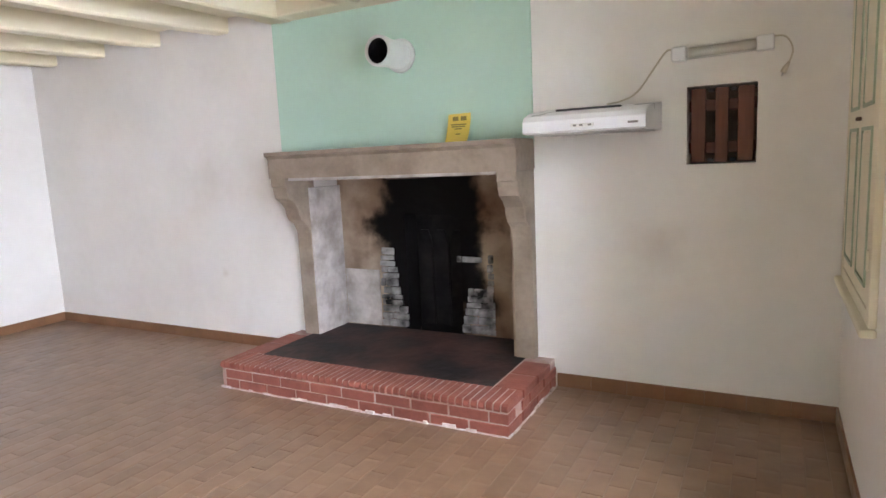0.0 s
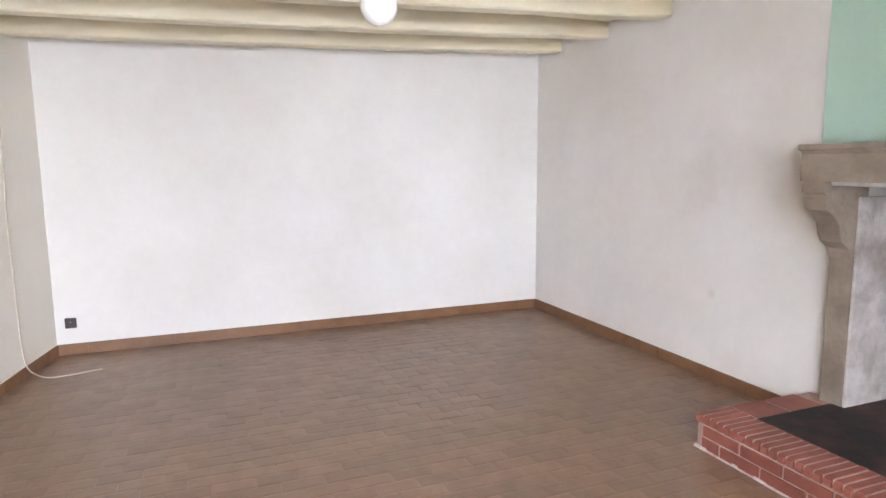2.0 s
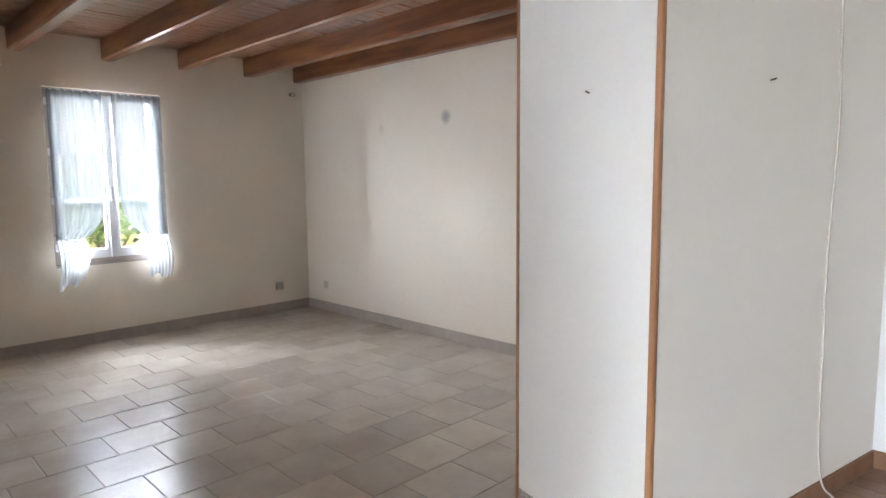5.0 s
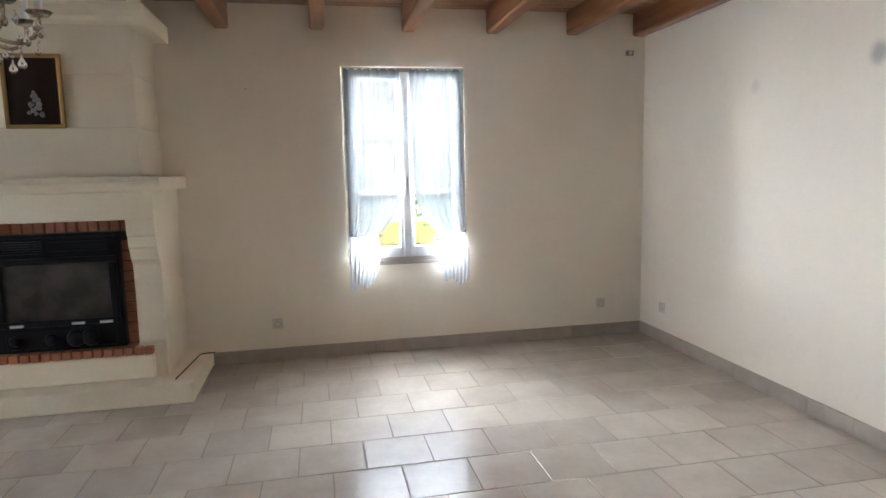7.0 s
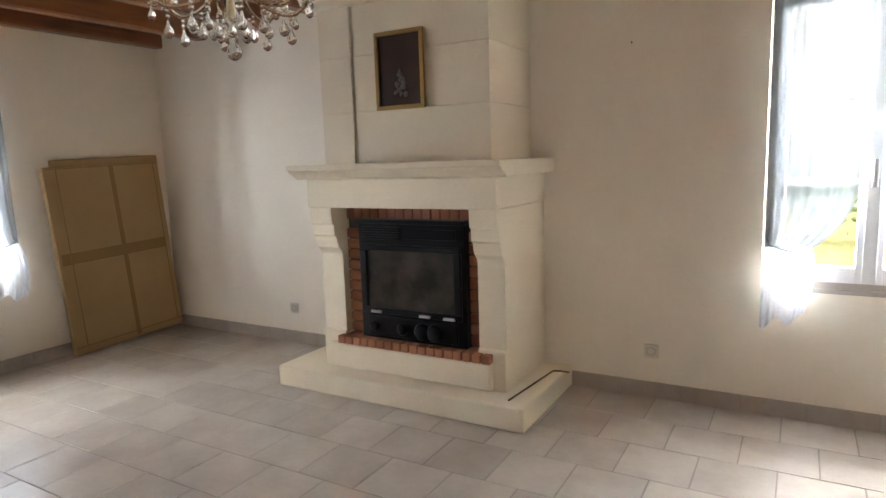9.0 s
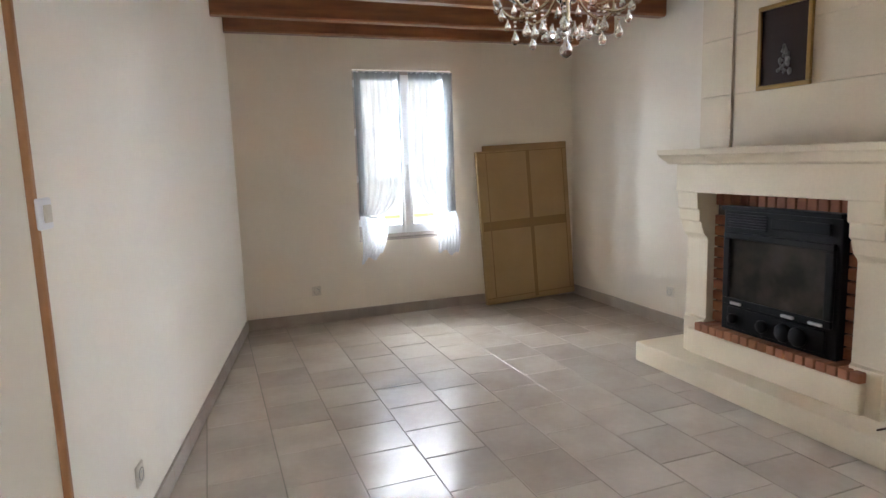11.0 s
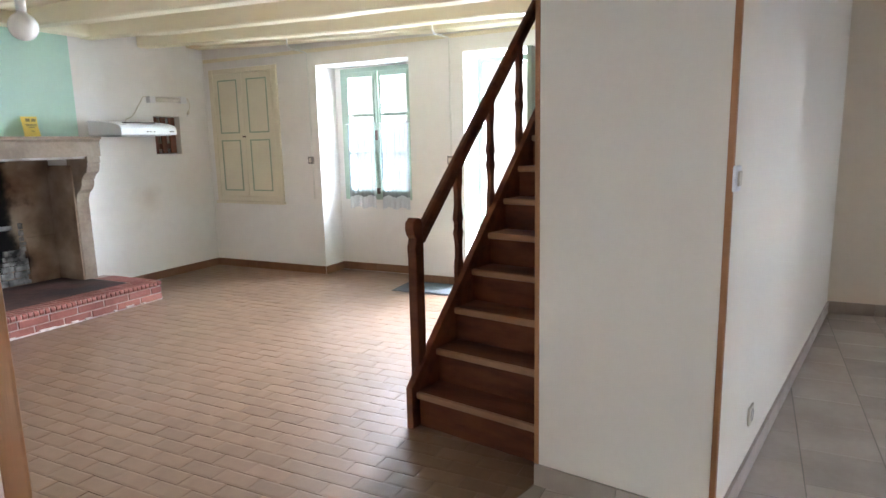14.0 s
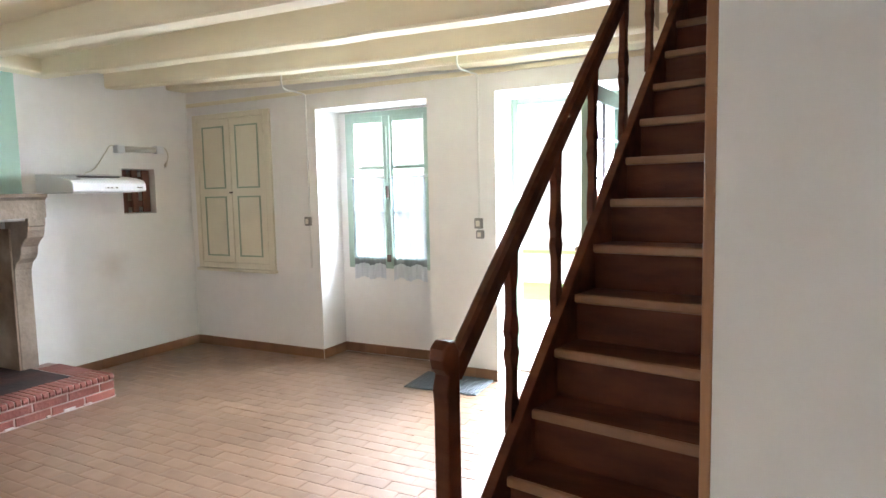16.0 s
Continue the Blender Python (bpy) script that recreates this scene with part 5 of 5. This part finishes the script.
def living_window(m, label):
    """White two-leaf window flush with the wall, sheer curtains tied on each leaf. Local x to the room, y along the wall."""
    ob = thing("window", m, label, "window", "living room windows")
    h, z0, z1 = 0.43, 0.665, 2.035
    part(ob, "frame", frame_shape(-0.06, -0.012, -h, h, z0, z1, 0.03), SHUTTER_BROWN, "brownish outer frame")
    a = h - 0.031
    casement(ob, -a, -0.001, z0 + 0.031, z1 - 0.031, 2, WHITE_FRAME, -0.045, 0.052, 0.045, 0.075)
    casement(ob, 0.001, a, z0 + 0.031, z1 - 0.031, 2, WHITE_FRAME, -0.045, 0.052, 0.045, 0.075)
    part(ob, "cover_strip", Shape().box(0.0005, 0.014, -0.028, 0.028, z0 + 0.035, z1 - 0.035, 0.004), WHITE_FRAME)
    part(ob, "handle", Shape().box(0.014, 0.03, -0.011, 0.011, 1.14, 1.20, 0.004).box(0.03, 0.042, -0.009, 0.009, 1.16, 1.27, 0.004), STEEL)
    for z in (0.80, 1.165, 1.545, 1.93):
        for y in (-a - 0.018, a + 0.018):
            part(ob, "hinge", Shape().box(-0.012, 0.012, y - 0.010, y + 0.010, z - 0.027, z + 0.027, 0.004), WHITE_FRAME)
    part(ob, "sill", Shape().box(-0.03, 0.012, -h, h, z0 - 0.022, z0 - 0.001, 0.004), SHUTTER_BROWN)
    for y0, y1, side, sd in ((-a - 0.022, -0.035, -1, 3), (0.035, a + 0.022, 1, 4)):
        drape(ob, y0, y1, 0.036, z1 - 0.015, 0.86, 0.50, side, seed=sd)
        part(ob, "curtain_rod", Shape().tube([(0.03, y0, z1 - 0.018), (0.03, y1, z1 - 0.018)], 0.005, 8), WHITE_FRAME)
        yy = y0 if side < 0 else y1
        part(ob, "tie_back", Shape().tube(smooth_path([(0.0, yy, 0.90), (0.055, yy - side * 0.02, 0.875), (0.075, yy - side * 0.09, 0.85), (0.055, yy - side * 0.14, 0.845), (0.015, yy - side * 0.11, 0.86)]), 0.006, 6), CURTAIN)
    return ob


living_window(Matrix.Translation((0.63, BY1, 0)) @ Matrix.Rotation(radians(-90), 4, 'Z'), "white casement window with tied sheer curtains")
living_window(Matrix.Translation((BX0, 2.665, 0)), "white casement window with tied back sheer curtains")

# ---- living room: boxes, chandelier, sockets ----


def flat_box(m, w, h, d, label, taped=True):
    ob = thing("cardboard_box", m, label, "cardboard box", "flat cardboard boxes")
    part(ob, "body", Shape().box(0, d, 0, w, 0, h, 0.006), CARDBOARD)
    if taped:
        t = Shape().box(d - 0.0005, d + 0.0012, 0.02, w - 0.04, h * 0.485, h * 0.545)
        t.box(d - 0.0005, d + 0.001, w * 0.535, w * 0.575, 0.02, h - 0.01)
        part(ob, "tape", t, PACK_TAPE, "brown packing tape")
        ed = Shape()
        for a, b, c, e in ((0.085, 0.094, 0.06, h - 0.02), (w - 0.05, w - 0.042, 0.06, h - 0.02), (0.01, w - 0.01, 0.05, 0.058), (0.01, w - 0.01, h - 0.02, h - 0.013)):
            ed.box(d, d + 0.003, a, b, c, e, 0.001)
        part(ob, "fold", ed, PACK_TAPE)
    return ob


flat_box(Matrix.Translation((-4.165, 3.335, 0.003)) @ Matrix.Rotation(radians(-3.0), 4, 'Y') @ Matrix.Rotation(radians(2.2), 4, 'X'), 0.90, 1.355, 0.045, "large flat brown cardboard box leaning against the wall")
flat_box(Matrix.Translation((-4.222, 3.41, 0.003)) @ Matrix.Rotation(radians(-1.0), 4, 'Y') @ Matrix.Rotation(radians(2.0), 4, 'X'), 0.84, 1.405, 0.03, "second flat cardboard box behind the first", False)


def chandelier():
    ob = thing("chandelier", pose(-1.18, 2.32, -0.045), "crystal chandelier with curved glass arms and hanging drops", "chandelier")
    part(ob, "stem", Shape().lathe([(0.0, 2.489), (0.05, 2.489), (0.045, 2.46), (0.010, 2.40), (0.008, 1.80), (0.0, 1.79)], 14), BRASS)
    part(ob, "glass_column", Shape().lathe([(0.012, 2.16), (0.03, 2.13), (0.035, 2.10), (0.014, 2.08), (0.014, 1.99), (0.04, 1.97), (0.052, 1.945), (0.045, 1.905), (0.02, 1.875), (0.014, 1.835), (0.026, 1.815), (0.011, 1.79)], 14), CRYSTAL)
    drop_mesh = Shape().lathe([(0.0, 0.0), (0.003, -0.004), (0.004, -0.012), (0.010, -0.022), (0.0125, -0.031), (0.010, -0.040), (0.004, -0.045), (0.0, -0.046)], 8).mesh("drop", CRYSTAL)
    bead_mesh = Shape().lathe([(0, 0.007), (0.006, 0.003), (0.006, -0.003), (0, -0.007)], 6).mesh("bead", CRYSTAL)
    rnd = random.Random(11)
    for i in range(8):
        a = i * math.pi / 4 + 0.2
        c, s = math.cos(a), math.sin(a)
        arm = smooth_path([(0.03 * c, 0.03 * s, 1.93), (0.10 * c, 0.10 * s, 1.86), (0.18 * c, 0.18 * s, 1.84), (0.235 * c, 0.235 * s, 1.88), (0.245 * c, 0.245 * s, 1.93)])
        part(ob, "arm", Shape().tube(arm, 0.0065, 8), AMBER_GLASS)
        part(ob, "candle", Shape().lathe([(0.0, 2.075), (0.007, 2.07), (0.0125, 2.06), (0.0125, 1.947), (0.0, 1.947)], 12, Matrix.Translation((0.245 * c, 0.245 * s, 0))), WHITE_PLASTIC, "white candle tube")
        part(ob, "cup", Shape().lathe([(0.0, 1.93), (0.03, 1.935), (0.045, 1.95), (0.043, 1.952), (0.012, 1.945), (0.0, 1.945)], 14, Matrix.Translation((0.245 * c, 0.245 * s, 0))), CRYSTAL)
        for k in range(3):
            b = a + (k - 1) * 0.16
            part(ob, "drop", drop_mesh, None, m=Matrix.Translation((0.245 * math.cos(b), 0.245 * math.sin(b), 1.925 - (0.02 if k == 1 else 0))))
        for r, z in ((0.18, 1.835), (0.11, 1.85)):
            part(ob, "bead", bead_mesh, None, m=Matrix.Translation((r * c, r * s, z - 0.008)))
            part(ob, "bead", bead_mesh, None, m=Matrix.Translation((r * c, r * s, z - 0.023)))
            part(ob, "drop", drop_mesh, None, m=Matrix.Translation((r * c, r * s, z - 0.032)) @ Matrix.Diagonal((1.25, 1.25, 1.2, 1)))
        b = a + math.pi / 8
        for k in range(5):
            f = k / 4
            part(ob, "bead", bead_mesh, None, m=Matrix.Translation((0.24 * math.cos(a + f * math.pi / 4), 0.24 * math.sin(a + f * math.pi / 4), 1.925 - 0.06 * math.sin(3.14 * f))))
        part(ob, "drop", drop_mesh, None, m=Matrix.Translation((0.235 * math.cos(b), 0.235 * math.sin(b), 1.86)))
    for i in range(8):
        a = i * math.pi / 4
        part(ob, "drop", drop_mesh, None, m=Matrix.Translation((0.055 * math.cos(a), 0.055 * math.sin(a), 1.81)) @ Matrix.Diagonal((1.2, 1.2, 1.3, 1)))
    part(ob, "drop", drop_mesh, None, m=Matrix.Translation((0, 0, 1.775)) @ Matrix.Diagonal((2, 2, 1.8, 1)))
    return ob


chandelier()

socket(Matrix.Translation((-0.32, BY1, 0.262)) @ TO_SOUTH, "white power socket above the grey skirting", IVORY_PLASTIC, GREY_PLASTIC, "living room sockets")
socket(Matrix.Translation((2.135, BY1, 0.255)) @ TO_SOUTH, "white power socket near the corner", IVORY_PLASTIC, GREY_PLASTIC, "living room sockets")
socket(Matrix.Translation((BX1, 3.97, 0.262)) @ TO_WEST, "white power socket on the side wall", IVORY_PLASTIC, GREY_PLASTIC, "living room sockets")
socket(Matrix.Translation((BX0, 1.855, 0.268)) @ TO_EAST, "white power socket below the window wall", IVORY_PLASTIC, GREY_PLASTIC, "living room sockets")
socket(Matrix.Translation((-2.9, BY1, 0.262)) @ TO_SOUTH, "white power socket beside the cardboard boxes", IVORY_PLASTIC, GREY_PLASTIC, "living room sockets")
px, py = P(-1.606, N_WALL)
socket(Matrix.Translation((px, py, 0.252)) @ SKEWED, "white power socket on the thick wall", IVORY_PLASTIC, GREY_PLASTIC, "living room sockets")
px, py = P(-1.12, N_WALL)
wall_switch("light_switch", Matrix.Translation((px, py, 1.2)) @ SKEWED, "white light switch on the thick wall", (0.075, 0.08, 0.012), WHITE_ENAMEL)
plaque = thing("wall_fixture", Matrix.Translation((2.35, BY1, 2.155)) @ TO_SOUTH, "small grey alarm contact high on the wall", "sensor")
part(plaque, "base", Shape().box(-0.03, 0.03, 0, 0.02, -0.018, 0.018, 0.004), GREY_PLASTIC)
part(plaque, "lens", Shape().lathe([(0.0, 0.012), (0.012, 0.008), (0.014, 0)], 12, Matrix.Translation((0, 0.02, 0)) @ Matrix.Rotation(radians(-90), 4, 'X')), IVORY_PLASTIC)
wire("wall_nail", [(-0.44, BY1 + 0.002, 1.885), (-0.44, BY1 - 0.016, 1.889)], 0.003, IRON, "small rusty iron nail in the cream wall", "nail")
for u, n, z, tag in ((1.28, S_STUB, 1.62, 0), (U_STUB, -0.02, 1.574, 1), (U_WALL, 0.1, 2.0, 2)):
    x, y = P(u, n)
    d = {0: (0, -1), 1: (-1, 0), 2: (1, 0)}[tag]
    wire("wall_nail", [(x, y, z), (x + d[0] * 0.018, y + d[1] * 0.018, z + 0.004)], 0.003, IRON, "small rusty iron nail in the white wall", "nail")

# ---- floors and skirtings, piece by piece ----


def clip(poly, edges):
    """The part of a convex outline inside all half planes (a, b, c): a x + b y <= c."""
    for a, b, c in edges:
        out = []
        for i, p in enumerate(poly):
            q = poly[(i + 1) % len(poly)]
            dp, dq = a * p[0] + b * p[1] - c, a * q[0] + b * q[1] - c
            if dp <= 0:
                out.append(p)
            if dp * dq < 0:
                t = dp / (dp - dq)
                out.append((p[0] + (q[0] - p[0]) * t, p[1] + (q[1] - p[1]) * t))
        poly = out
        if len(poly) < 3:
            return []
    return poly


def area(poly):
    return abs(sum(p[0] * q[1] - q[0] * p[1] for p, q in zip(poly, poly[1:] + poly[:1]))) / 2


def slab_piece(bm, poly, z0, z1, edge, m=None, sink=0.0012):
    """A tile: an outline with a chamfered upper edge."""
    cx, cy = sum(p[0] for p in poly) / len(poly), sum(p[1] for p in poly) / len(poly)
    size = max(max(abs(p[0] - cx), abs(p[1] - cy)) for p in poly)
    k = max(0.5, 1 - edge / max(size, 1e-3))
    rings = [[(x, y, z0) for x, y in poly], [(x, y, z1 - min(edge * 0.6, sink)) for x, y in poly], [(cx + (x - cx) * k, cy + (y - cy) * k, z1) for x, y in poly]]
    vs = [[bm.verts.new((m @ Vector(p)) if m else p) for p in r] for r in rings]
    n = len(poly)
    for a, b in zip(vs, vs[1:]):
        for i in range(n):
            bm.faces.new((a[i], a[(i + 1) % n], b[(i + 1) % n], b[i]))
    bm.faces.new(vs[-1])


sA, sB = P(*W_SOUTH), P(*E_SOUTH)
ns = Vector((-(sB[1] - sA[1]), sB[0] - sA[0])).normalized()
o, e = Vector(P(0, 0)), Vector(P(0, 1))
STUB = ((e - o).x, (e - o).y, (e - o).dot(Vector(P(0, E_SOUTH[1]))) + 0.02)   # the floors meet under the short wall east of the opening
SEAM = (ns.x, ns.y, ns.x * sA[0] + ns.y * sA[1])


def lay(floor, name, mat, x_range, y_range, dx, dy, joint, edges, tall, bond, tilt, near, seed):
    """Tiles in a running bond, clipped to the room; near(x, y) tells which are parts of their own."""
    rnd = random.Random(seed)
    full = bmesh.new()
    w, h = dx - joint, dy - joint
    rect = [(-w / 2, -h / 2), (w / 2, -h / 2), (w / 2, h / 2), (-w / 2, h / 2)]
    slab_piece(full, rect, -0.010, 0.0, tall)
    me = bpy.data.meshes.new(name)
    full.to_mesh(me)
    full.free()
    me.materials.append(mat)
    rest = bmesh.new()
    ni, nj = int((x_range[1] - x_range[0]) / dx) + 2, int((y_range[1] - y_range[0]) / dy) + 2
    for i in range(ni):
        for j in range(nj):
            x = x_range[0] + (i + (0.5 * (j % 2) if bond == "x" else 0)) * dx
            y = y_range[0] + (j + (0.5 * (i % 2) if bond == "y" else 0)) * dy
            poly = clip([(x + p, y + q) for p, q in rect], edges(x))
            if not poly or area(poly) < 0.0004:
                continue
            t = Euler((rnd.gauss(0, tilt), rnd.gauss(0, tilt), 0))
            z = rnd.uniform(-0.0003, 0.0003)
            whole = area(poly) > w * h * 0.9995
            m = Matrix.Translation((x, y, z)) @ t.to_matrix().to_4x4()
            if near(x, y):
                if whole:
                    part(floor, name, me, None, m=m)
                else:
                    one = bmesh.new()
                    slab_piece(one, [(p - x, q - y) for p, q in poly], -0.010, 0.0, tall)
                    mm = bpy.data.meshes.new(name)
                    one.to_mesh(mm)
                    one.free()
                    mm.materials.append(mat)
                    part(floor, name, mm, None, m=Matrix.Translation((x, y, z)))
            else:
                slab_piece(rest, [(p - x, q - y) for p, q in poly], -0.010, 0.0, tall, m)
    if len(rest.verts):
        mr = bpy.data.meshes.new(name)
        rest.to_mesh(mr)
        mr.materials.append(mat)
        ob = new(name + "_field", mr)
        ob.parent = floor
        tagged(ob, kind="stuff")
    rest.free()


floor_a = solid("floor", Shape().box(AX0 - 0.32, AX1 + 0.1, AY0 - 0.45, 0.9, -0.3, -0.0062), TOMETTE_GROUT, "brown clay tile floor of the old kitchen", "floor", "structure")
floor_b = solid("floor_living", Shape().prism([sA, sB, (BX1 + 0.1, on_line(BX1 + 0.1, 0.1)), (BX1 + 0.1, BY1 + 0.1), (BX0 - 0.1, BY1 + 0.1), (BX0 - 0.1, on_line(BX0 - 0.1, 0.3))], -0.02, -0.0025),
                GREY_GROUT, "glossy grey stone tile floor of the living room", "floor", "structure")
lay(floor_b, "tile", GREY_TILE, (-4.377, BX1), (-1.2563, BY1), 0.3025, 0.2995, 0.0045,
    lambda x: [(-STUB[0], -STUB[1], -STUB[2]) if x > sB[0] - 0.02 else (-SEAM[0], -SEAM[1], -SEAM[2] - 0.004), (1, 0, BX1 + 0.02), (-1, 0, -BX0 + 0.02), (0, 1, BY1 + 0.02),
     ], 0.0022, "x", 0.0016, lambda x, y: y > on_line(x, 0.0) - 0.45, 21)
lay(floor_a, "clay_tile", TOMETTE, (-4.374, AX1), (-4.8205, 0.4), 0.0895, 0.1875, 0.0018,
    lambda x: [(STUB[0], STUB[1], STUB[2]) if x > sB[0] - 0.02 else (SEAM[0], SEAM[1], SEAM[2] - 0.003), (1, 0, AX1 + 0.02), (-1, 0, -AX0 + 0.30), (0, -1, -AY0 + 0.02)], 0.024, "y", 0.006,
    lambda x, y: -1.95 < x < -0.15 and -1.75 < y < 0.1, 22)


def skirting(name, label, mat, runs, length, height, thick, offset=0.0):
    """Skirting tiles along plan runs ((x, y), (x, y)); the room lies to the left of each run."""
    base = Shape()
    for p, q in runs:
        d = (Vector(q) - Vector(p))
        m = Matrix.Translation((*p, 0)) @ Matrix.Rotation(math.atan2(d.y, d.x), 4, 'Z')
        base.box(0.002, d.length - 0.002, 0.0, thick * 0.45, 0, height - 0.004, 0, m)
    ob = solid(name, base, TOMETTE_GROUT if mat is SKIRT_TOMETTE else GREY_GROUT, label, "skirting", "structure")
    me = Shape().box(0.001, length - 0.001, 0.0, thick, 0.001, height, 0.002).mesh("skirting_tile", mat)
    for p, q in runs:
        d = (Vector(q) - Vector(p))
        turn = Matrix.Rotation(math.atan2(d.y, d.x), 4, 'Z')
        k = max(1, round(d.length / length))
        for i in range(k):
            c = Vector(p) + d * (i / k)
            part(ob, "skirting_tile", me, None, m=Matrix.Translation((*c, 0)) @ turn @ Matrix.Diagonal((d.length / k / length, 1, 1, 1)))
    return ob


skirting("baseboard_living", "grey stone skirting tiles of the living room", SKIRT_GREY, [
    ((BX0, on_line(BX0, N_WALL)), P(*W_NORTH)),
    ((BX0, BY1), (BX0, on_line(BX0, N_WALL))),
    ((-2.36, BY1), (BX0, BY1)), ((BX1, BY1), (-0.762, BY1)),
    ((BX1, on_line(BX1, N_STUB)), (BX1, BY1)),
    (P(*E_NORTH), (BX1, on_line(BX1, N_STUB))),
    (P(*E_SOUTH), P(*E_NORTH))[::-1],
    (P(*W_SOUTH), P(*W_NORTH))[::-1]], 0.30, 0.088, 0.012)
skirting("baseboard", "brown clay skirting tiles of the old kitchen", SKIRT_TOMETTE, [
    ((AX0, AY0), (-2.64, AY0)), ((-0.70, AY0), (AX1, AY0)),
    ((AX1, AY0), (AX1, on_line(AX1, S_STUB))), ((AX1, on_line(AX1, S_STUB)), P(*E_SOUTH)),
    ((AX0, -3.18), (AX0, AY0)), ((-4.36, -3.18), (AX0, -3.18)), ((-4.36, -2.13), (-4.36, -3.18)), ((AX0, -2.13), (-4.36, -2.13)), ((AX0, -1.58), (AX0, -2.13)),
    ((AX0, on_line(AX0, -0.9)), (AX0, -0.70))], 0.195, 0.082, 0.011)
